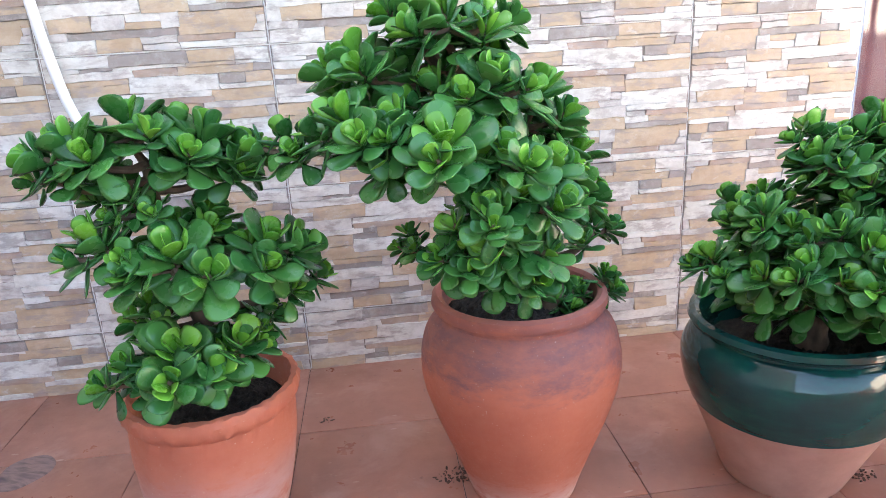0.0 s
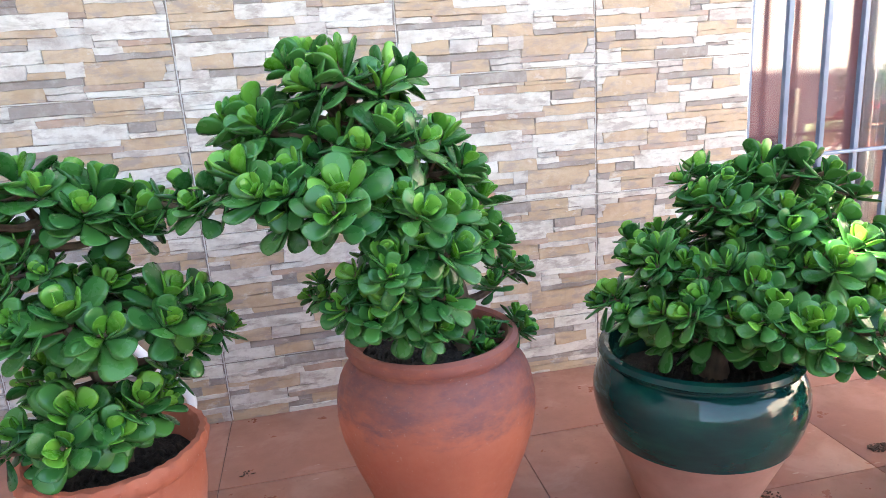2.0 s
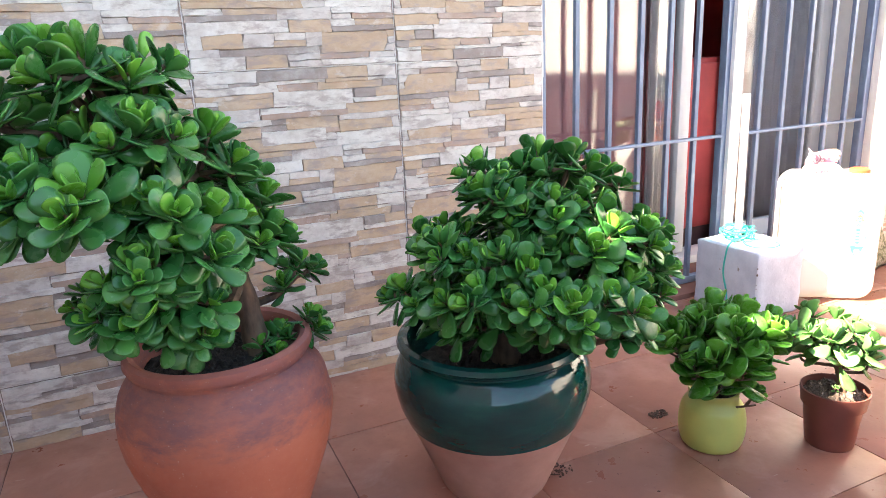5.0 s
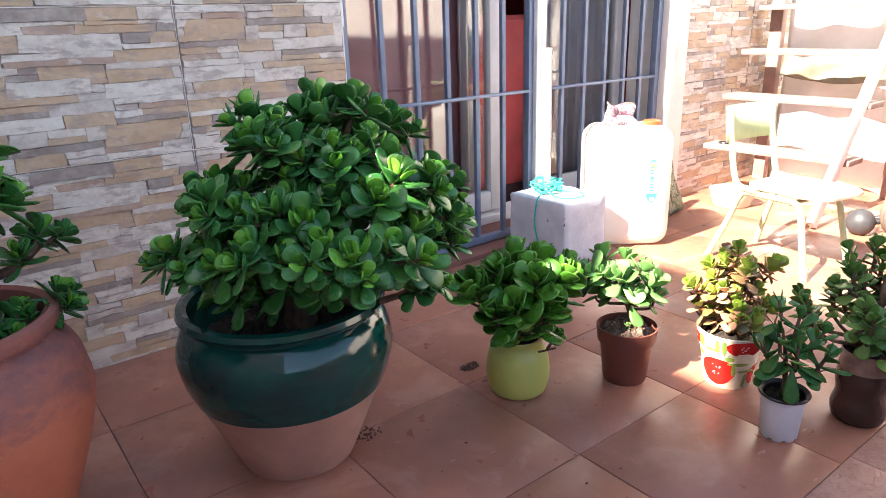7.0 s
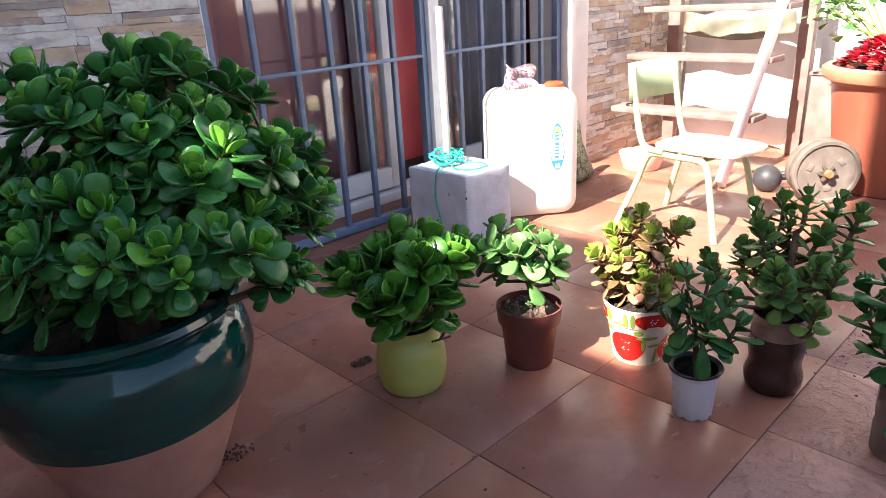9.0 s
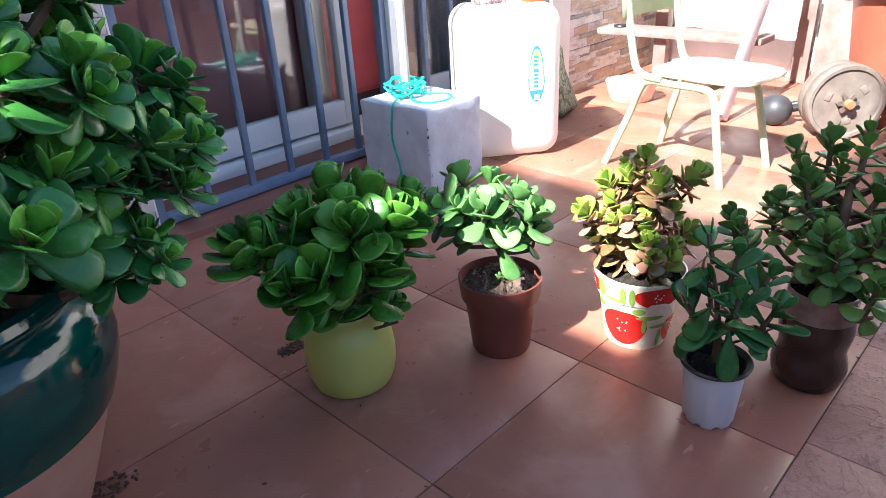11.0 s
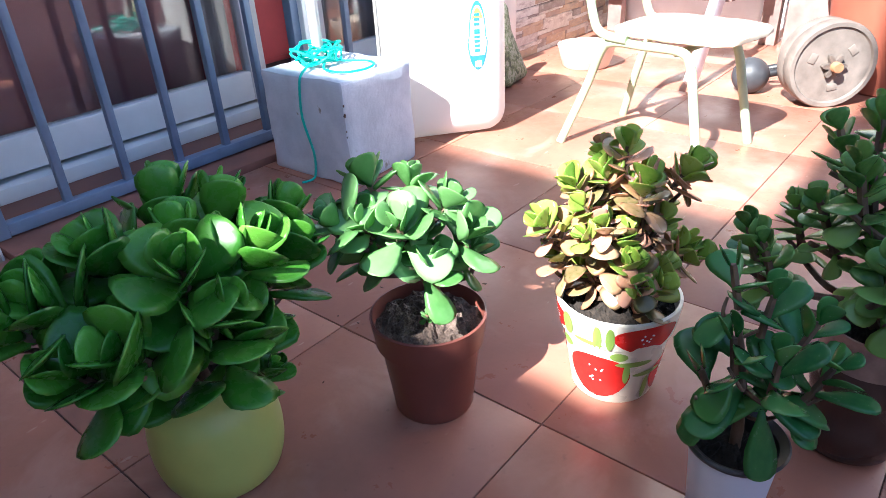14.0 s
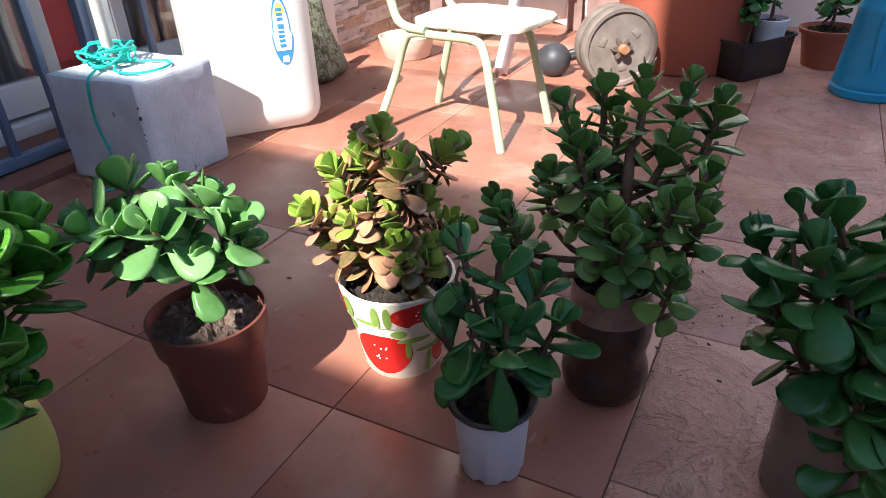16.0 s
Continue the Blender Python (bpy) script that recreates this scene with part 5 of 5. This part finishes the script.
def plant_stand():
    root = thing("plant_stand", pose(0, 0, 0), "stepped wooden plant stand with weathered planks", "plant stand")
    for x, z in ((3.02, 0.205), (3.13, 0.405), (3.25, 0.585), (3.36, 0.765)):
        part("plank", boxed(x, 0.965, z, x + 0.12, 1.56, z + 0.022, bevel=0.003), WOOD, root)
    for y in (0.985,):
        a, b = Vector((2.83, y, 0.0)), Vector((3.50, y, 1.02))
        q = (b - a).to_track_quat("Z", "Y").to_matrix().to_4x4()
        part("strut", boxed(-0.011, -0.030, 0.0, 0.011, 0.030, (b - a).length, bevel=0.003, m=Matrix.Translation(a + Vector((0, 0, 0.018))) @ q), WHITE_PLASTIC, root, "white-painted sloping strut")
    part("post", boxed(3.46, 0.945, 0.0, 3.50, 1.0, 1.02, bevel=0.003), WOOD, root)
    part("post", boxed(3.46, 1.50, 0.0, 3.50, 1.555, 1.02, bevel=0.003), WOOD, root)
    ring = bmesh.new()
    tube(ring, [(0.022 * math.cos(a), 0.022 * math.sin(a), 0.0) for a in [2 * math.pi * i / 24 for i in range(25)]], 0.004, 6)
    rg = part("rubber_ring", ring, BLACK_PLASTIC)
    rg.matrix_world = pose(3.07, 1.49, 0.231)
    tagged(rg, "small black rubber ring lying on a plank", "ring")


plant_stand()


def sheet(name, x, y0, y1, z0, z1, label):
    bm = bmesh.new()
    bmesh.ops.create_grid(bm, x_segments=26, y_segments=20, size=0.5)
    for v in bm.verts:
        u, w = v.co.x + 0.5, v.co.y + 0.5
        v.co = Vector((x + 0.22 * w * 0.3 + 0.012 * math.sin(13 * u + 5 * w) + 0.010 * math.sin(9 * w + 3 * u), y0 + (y1 - y0) * u, z0 + (z1 - z0) * w + 0.02 * math.sin(5 * u)))
    ob = part(name, bm, SHEET)
    ob.modifiers.new("thick", "SOLIDIFY").thickness = 0.003
    return tagged(ob, label, "sheet")


sheet("plastic_sheet", 3.53, 1.02, 1.52, 0.0, 1.05, "white plastic sheeting hung behind the plant stand")


def orange_planter():
    root = thing("large_planter", pose(3.17, 0.545, 0), "very large orange plastic planter with a rolled rim", "planter")
    prof = [(0.0, 0.004), (0.165, 0.004), (0.170, 0.0), (0.176, 0.006), (0.218, 0.355), (0.222, 0.358), (0.226, 0.366), (0.240, 0.372), (0.250, 0.388), (0.250, 0.406), (0.240, 0.414), (0.226, 0.412), (0.212, 0.36), (0.20, 0.30)]
    part("pot", lathe(prof, 64), ORANGE, root)
    part("rim", lathe([(0.226, 0.3655), (0.243, 0.371), (0.2525, 0.388), (0.2525, 0.407), (0.241, 0.4165), (0.224, 0.4145)], 64), TERRA_RIM, root, "paler rolled rim")
    soil_disc(root, 0.205, 0.385)
    rng = random.Random(5)
    petals = leaf_set(RED_FLOWER)
    for i in range(300):
        a, r = rng.uniform(0, 6.28), 0.150 * math.sqrt(rng.random())
        ob = new("petal", petals[i % 4])
        ob.parent = root
        ob.matrix_local = pose(-0.03 + r * math.cos(a), 0.03 + r * math.sin(a), 0.400 + 0.10 * (1 - (r / 0.16) ** 2) + rng.uniform(-0.01, 0.01), rng.uniform(-20, 50), rng.uniform(-20, 20), math.degrees(a) - 90 + rng.uniform(-70, 70)) @ Matrix.Diagonal((0.034, 0.036, 0.030, 1))
    bm = bmesh.new()
    for i in range(20):
        a = rng.uniform(0, 6.28)
        e = Vector((0.02 + 0.17 * math.cos(a), 0.07 + 0.20 * math.sin(a), rng.uniform(0.52, 0.70)))
        tube(bm, bezier([(0.02, 0.02, 0.39), (e.x * 0.5, e.y * 0.5, 0.50), e], 4), 0.003, 5)
        for _ in range(13):
            ob = new("leaf", L_BROAD[rng.randrange(4)])
            ob.parent = root
            p = e + Vector((rng.gauss(0, 0.035), rng.gauss(0, 0.035), rng.gauss(0, 0.025)))
            ob.matrix_local = pose(*p, rng.uniform(-20, 60), rng.uniform(-20, 20), rng.uniform(0, 360)) @ Matrix.Diagonal((0.034, 0.028, 0.012, 1))
    part("stems", bm, GREEN_PAINT, root)


orange_planter()


def small_tub(name, x, y, r, h, mat, label, leafy, seed, n=4, z=0.0):
    root = thing(name, pose(x, y, z), label, "potted plant", "potted plants by the end wall")
    part("pot", lathe([(0.0, 0.003), (r * 0.72, 0.003), (r * 0.74, 0.0), (r * 0.95, h * 0.86), (r * 1.03, h * 0.87), (r * 1.05, h * 0.99), (r * 0.98, h), (r * 0.92, h * 0.9), (r * 0.85, h * 0.7)], 36), mat, root)
    soil_disc(root, r * 0.90, h * 0.84)
    lobes = [(0.3 * r * math.cos(i * 2.2), 0.3 * r * math.sin(i * 2.2), h + 0.05 + 0.03 * i, r * 0.55) for i in range(n)]
    jade(root, seed, lobes, leafy, r * 0.62, r * 0.5, 4, [(0, 0, h * 0.8), (0, 0, h + 0.03), (0, 0, h + 0.06)], 0.006, twig=0.0025)


tray = thing("plastic_tray", pose(3.100, 0.352, 0, 0, 0, -33), "black plastic tray holding a small cutting", "tray")
bm = bmesh.new()
ins = [(sx * (0.088 + 0.016 * math.cos(a)), sy * (0.041 + 0.016 * math.sin(a))) for sx, sy, turn in ((1, 1, 0), (-1, 1, 1), (-1, -1, 0), (1, -1, 1)) for a in [math.pi / 2 * (3 - q if turn else q) / 3 for q in range(4)]]
rings = []
for s, z in ((0.0, 0.004), (0.86, 0.0), (0.9, 0.006), (1.0, 0.098), (1.06, 0.100), (1.06, 0.106), (0.98, 0.105), (0.88, 0.03), (0.0, 0.028)):
    rings.append([bm.verts.new((x * s, y * s, z)) for x, y in ins])
for a, b in zip(rings, rings[1:]):
    for i in range(16):
        bm.faces.new((a[i], a[(i + 1) % 16], b[(i + 1) % 16], b[i]))
bmesh.ops.remove_doubles(bm, verts=bm.verts, dist=1e-5)
part("tray", bm, BLACK_PLASTIC, tray)
part("soil", boxed(-0.088, -0.044, 0.028, 0.004, 0.044, 0.085, bevel=0.01), SOIL, tray)
jade(tray, 105, [(-0.035, 0, 0.175, 0.035), (-0.045, 0.0, 0.215, 0.035), (-0.02, 0.01, 0.20, 0.03)], L_DARK, 0.034, 0.025, 4, [(-0.03, 0, 0.075), (-0.03, 0, 0.12), (-0.03, 0, 0.16)], 0.005, twig=0.002)
small_tub("potted_jade_plant", 3.146, 0.322, 0.046, 0.115, GREY_WHITE, "jade plant in a bluish-white pot set in the tray", L_DARK, 111, 5, 0.029)
small_tub("potted_succulent", 3.26, 0.17, 0.078, 0.105, ORANGE, "thick-leaved succulent in an orange clay pot", L_DARK, 121, 3)
can = thing("watering_can", pose(3.02, 0.06, 0), "bright blue plastic watering can", "watering can")
part("body", lathe([(0.0, 0.004), (0.088, 0.0), (0.092, 0.004), (0.093, 0.020), (0.088, 0.024), (0.090, 0.028), (0.088, 0.040), (0.070, 0.20), (0.072, 0.206), (0.070, 0.212), (0.064, 0.25), (0.050, 0.252), (0.05, 0.2)], 40), BLUE, can)
part("handle", tube(bmesh.new(), bezier([(0.02, -0.062, 0.21), (0.04, -0.12, 0.22), (0.05, -0.125, 0.14), (0.04, -0.085, 0.08)], 5), 0.010, 10), BLUE, can)
part("rib", tube(bmesh.new(), bezier([(-0.083, 0.012, 0.07), (-0.078, 0.011, 0.13), (-0.071, 0.010, 0.20)], 4), [0.006, 0.007, 0.008, 0.009, 0.010, 0.011, 0.011, 0.010, 0.008], 10), BLUE, can)

stain = bmesh.new()
rings = [[stain.verts.new((0, 0, 0.0018))]]
for s in (0.5, 0.85, 1.0):
    rings.append([stain.verts.new((0.052 * s * math.cos(a) * (1 + 0.08 * math.sin(3 * a)), 0.062 * s * math.sin(a), 0.0018 if s < 1 else 0.0004)) for a in [math.pi * i / 16 for i in range(32)]])
for i in range(32):
    stain.faces.new((rings[0][0], rings[1][i], rings[1][(i + 1) % 32]))
    for a, b in zip(rings[1:], rings[2:]):
        stain.faces.new((a[i], b[i], b[(i + 1) % 32], a[(i + 1) % 32]))
k = Mat("grey_knot_stain", 0.7)
kn = k.noise(26, 5, 0.6, stretch=(0.35, 1.6, 1))
spot = part("floor_stain", stain, k.set(k.ramp(kn, [(0.36, (0.10, 0.065, 0.055)), (0.50, (0.27, 0.16, 0.13)), (0.64, (0.15, 0.09, 0.08))]), 0.65, kn, 0.3, 0.002))
spot.matrix_world = pose(-0.708, 1.262, 0.0003, 0, 0, -20)
tagged(spot, "dark grey knot-shaped crust stain on a floor tile", "stain", kind="structure")

# --- hose and litter ---------------------------------------------------------
hose_way = [(-0.632, 0.022, 1.30), (-0.628, 0.024, 1.05), (-0.620, 0.026, 0.93), (-0.606, 0.028, 0.82), (-0.578, 0.030, 0.69), (-0.50, 0.032, 0.52), (-0.40, 0.034, 0.35), (-0.29, 0.036, 0.19), (-0.245, 0.036, 0.135), (-0.222, 0.040, 0.08), (-0.26, 0.05, 0.018), (-0.36, 0.05, 0.012), (-0.46, 0.05, 0.012)]
hose = part("garden_hose", tube(bmesh.new(), bezier([(x, WALL_Y - d, z) for x, d, z in hose_way], 8), 0.0115, 12), WHITE_PLASTIC)
tagged(hose, "white braided garden hose hanging down the tiled wall", "hose")


def litter(x, y, r, n, seed, label):
    """A little heap of soil crumbs and dry leaf bits."""
    rng = random.Random(seed)
    bm = bmesh.new()
    for _ in range(n):
        a, d = rng.uniform(0, 6.28), r * rng.random() ** 0.7
        s = rng.uniform(0.0008, 0.0032) * (0.6 if r > 0.1 else 1)
        m = pose(d * math.cos(a), 0.6 * d * math.sin(a), s * 0.35, rng.uniform(-30, 30), rng.uniform(-30, 30), rng.uniform(0, 360))
        v = bmesh.ops.create_icosphere(bm, subdivisions=1, radius=s)["verts"]
        bmesh.ops.transform(bm, matrix=m @ Matrix.Diagonal((rng.uniform(0.8, 2.6), 1, 0.5, 1)), verts=v)
    ob = part("soil_crumbs", bm, LITTER)
    ob.matrix_world = pose(x, y, 0.001)
    tagged(ob, label, "debris", kind="stuff")


for x, y, r, n, s in ((0.178, 1.085, 0.045, 90, 1), (0.905, 0.945, 0.035, 60, 2), (1.235, 1.020, 0.026, 110, 3), (-0.087, 1.335, 0.018, 12, 4), (1.10, 0.52, 0.25, 14, 5), (1.85, 0.30, 0.16, 40, 6), (1.55, 0.95, 0.25, 14, 7), (0.95, 0.75, 0.3, 12, 8)):
    litter(x, y, r, n, s, "dark crumbs of soil and dry leaf on the tiles")

# --- more about the plant stand ----------------------------------------------
crate = thing("wooden_crate", pose(3.44, 0.83, 0), "narrow weathered wooden crate by the plant stand", "crate")
part("front_panel", boxed(-0.08, -0.07, 0.0, -0.066, 0.07, 0.34, bevel=0.002), WOOD, crate)
part("side_panel", boxed(-0.066, -0.07, 0.0, 0.07, -0.056, 0.34, bevel=0.002), WOOD, crate)
part("side_panel", boxed(-0.066, 0.056, 0.0, 0.07, 0.07, 0.34, bevel=0.002), WOOD, crate)
part("lid", boxed(-0.086, -0.076, 0.341, 0.074, 0.076, 0.353, bevel=0.002), WOOD, crate)
bm = bmesh.new()
bmesh.ops.create_grid(bm, x_segments=18, y_segments=8, size=0.5)
for v in bm.verts:
    u, w = v.co.x + 0.5, v.co.y + 0.5
    v.co = Vector((3.505 + 0.010 * math.sin(11 * u + 4 * w) + 0.006 * math.sin(21 * u), 1.03 + 0.47 * u, 0.485 + 0.09 * w - 0.03 * math.sin(math.pi * u)))
tarp = part("tarpaulin", bm, plain("olive_tarpaulin", (0.20, 0.20, 0.15, 1), 0.7, 0, 0.25, 12, 0.3))
tarp.modifiers.new("thick", "SOLIDIFY").thickness = 0.003
tagged(tarp, "olive-grey tarpaulin draped behind the plant stand", "tarpaulin")
sp = thing("flower_pot", pose(3.42, 1.10, 0.787), "small orange flower pot on a white saucer on the top plank", "flower pot")
part("pot", lathe([(0.0, 0.014), (0.030, 0.014), (0.040, 0.060), (0.044, 0.061), (0.045, 0.074), (0.041, 0.075), (0.038, 0.06), (0.0, 0.055)], 28), ORANGE, sp)
part("saucer", lathe([(0.0, 0.0), (0.038, 0.0), (0.046, 0.012), (0.044, 0.013), (0.036, 0.004), (0.0, 0.004)], 28), WHITE_PLASTIC, sp, "white plastic saucer")

# --- pieces of walls and floor ----------------------------------------------
# Courses of one tile from its top: height, then tone and length of each stone; ":2" runs on into the next course, "_" is such a stone's lower part.
COURSES = [(8.5, "W29 G34 T22 W15"), (2.5, "W15 G15 W32 T22 W16"), (5.5, "W38 B20 T34 G8"), (3.5, "T36 W40:3 G12:2 T12:2"), (4, "W10 T26:2 _40 _12 _12"), (3.5, "G10 _26 _40 W24"),
           (4.5, "L29:2 W43 T28:2"), (4, "_29 B43 _28"), (4.5, "W33 G8 T26:2 L33"), (4.5, "T28:2 G13 _26 T29:2 L4:2"), (4.5, "_28 W32:2 B7 _29 _4"), (5.5, "T28 _32 L6 W34:2"), (5, "T54 L12 _34"),
           (4.5, "W17 T25 L26:2 W32"), (4, "G42 _26 L10 B22"), (5, "W47:2 T21:2 W12 T20"), (4, "_47 _21 G32"), (5, "W7:2 T18:2 L14:2 W16 L7:2 T34:3 T4"), (5, "_7 _18 _14 T16 _7 _34 L4"),
           (5.5, "L13 G48 _34 L5"), (4.5, "W25:2 T20:2 L15 B26 L14"), (4.5, "_25 _20 L16 W39")]


def stone_tile_mesh(turned):
    """One ceramic tile, 0.5 x 0.33 m, with courses of split stone in relief."""
    rng = random.Random(5)
    bm = bmesh.new()
    w, h = 0.498, 0.328
    tones = "WLGTB"
    box(bm, 0.0008, 0.0, 0.0008, w, 0.010, h)
    for f in bm.faces:
        f.material_index = 5
    unit = (h - 0.002) / sum(c[0] for c in COURSES)
    top = h - 0.001
    for i, (ch, text) in enumerate(COURSES):
        x = 0.0015
        for word in text.split():
            span = word.split(":")
            ln = float(span[0][1:]) * 0.01 * (w - 0.003)
            if word[0] != "_":
                deep = sum(c[0] for c in COURSES[i:i + (int(span[1]) if len(span) > 1 else 1)]) * unit
                out = rng.uniform(0.0012, 0.0058)
                x0, x1, z0, z1 = x - 0.0008, x + ln + 0.0008, top - deep - 0.0008, top + 0.0008
                n = max(2, round(ln / 0.028))
                lean, tip = rng.uniform(-0.0025, 0.0025), [rng.uniform(-0.004, 0.004) for _ in range(4)]
                low = [rng.uniform(-0.0016, 0.0022) + lean * (q / n - 0.5) for q in range(n + 1)]
                high = [rng.uniform(-0.0022, 0.0016) + lean * (q / n - 0.5) for q in range(n + 1)]

                def edge(q, a, c):
                    return x0 + (x1 - x0) * q / n + (a if q == 0 else c if q == n else 0)

                def face_row(z, wave, ends, inset, y):
                    return [bm.verts.new((min(max(edge(q, *ends) + (inset if q == 0 else -inset if q == n else 0), 0.001), w - 0.001), y + (rng.uniform(-0.0006, 0.0006) if y else 0.0), min(max(z + wave[q], 0.001), h - 0.001))) for q in range(n + 1)]

                lowf = face_row(z0 + 0.0012, low, tip[:2], 0.0012, -out)
                upf = face_row(z1 - 0.0012, high, tip[2:], 0.0012, -out)
                lowb = face_row(z0, low, tip[:2], 0.0, 0.0)
                upb = face_row(z1, high, tip[2:], 0.0, 0.0)
                faces = []
                for q in range(n):
                    faces.append(bm.faces.new((lowf[q], lowf[q + 1], upf[q + 1], upf[q])))
                    faces.append(bm.faces.new((lowb[q], lowb[q + 1], lowf[q + 1], lowf[q])))
                    faces.append(bm.faces.new((upf[q], upf[q + 1], upb[q + 1], upb[q])))
                faces.append(bm.faces.new((lowb[0], lowf[0], upf[0], upb[0])))
                faces.append(bm.faces.new((lowf[-1], lowb[-1], upb[-1], upf[-1])))
                for f in faces:
                    f.material_index = tones.index(word[0])
            x += ln
        top -= ch * unit
    if turned:
        bmesh.ops.transform(bm, matrix=Matrix.Translation((w, 0, h)) @ Matrix.Diagonal((-1, 1, -1, 1)), verts=bm.verts)
    return mesh_of("wall_tile", bm, [STONES[c] for c in tones] + [STONE_GAP_SHADE], smooth=False)


tile_meshes = [stone_tile_mesh(False), stone_tile_mesh(True)]
for wall_ob, xa, xb, first in ((wall, -0.139, 1.298, -7), (wall_far, 2.892, 3.75, 0)):
    for col in range(first, 3):
        x = xa + col * 0.5
        if x > xb - 0.01:
            continue
        for row in range(6):
            ob = new("wall_tile", tile_meshes[1 if col == 2 or (row == 0 and col == 1) else 0])
            ob.parent = wall_ob
            ob.location = (x, WALL_Y, -0.17 + row * 0.33)
            if x + 0.5 > xb:
                ob.scale.x = (xb - x) / 0.5


def floor_tile_mesh(mat):
    bm = boxed(0.0008, 0.0008, -0.011, TILE - 0.0008, TILE - 0.0008, 0.0, bevel=0.0016, seg=2)
    return mesh_of("floor_tile", bm, mat)


ft, ft_worn = floor_tile_mesh(FLOOR), floor_tile_mesh(FLOOR_WORN)
# smooth tiles by the house; beyond an edge along the house a smaller, rough kind
EDGE_Y, ROUGH_X, ROUGH = 0.317, 1.820, 0.278
rng = random.Random(3)
for i in range(-9, 8):
    for j in range(-1, 3):
        ob = new("floor_tile", ft)
        ob.parent = floor
        ob.location = (GRID_X + i * TILE, GRID_Y + j * TILE, rng.uniform(-0.0006, 0.0006))
        if j == -1:
            ob.location.y, ob.scale.y = EDGE_Y, (GRID_Y - EDGE_Y) / TILE
for i in range(-13, 8):
    for j in range(1, 11):
        ob = new("floor_tile", ft_worn)
        ob.parent = floor
        ob.location = (ROUGH_X + i * ROUGH, EDGE_Y - j * ROUGH, rng.uniform(-0.0008, 0.0004))
        ob.scale = (ROUGH / TILE, ROUGH / TILE, 1)
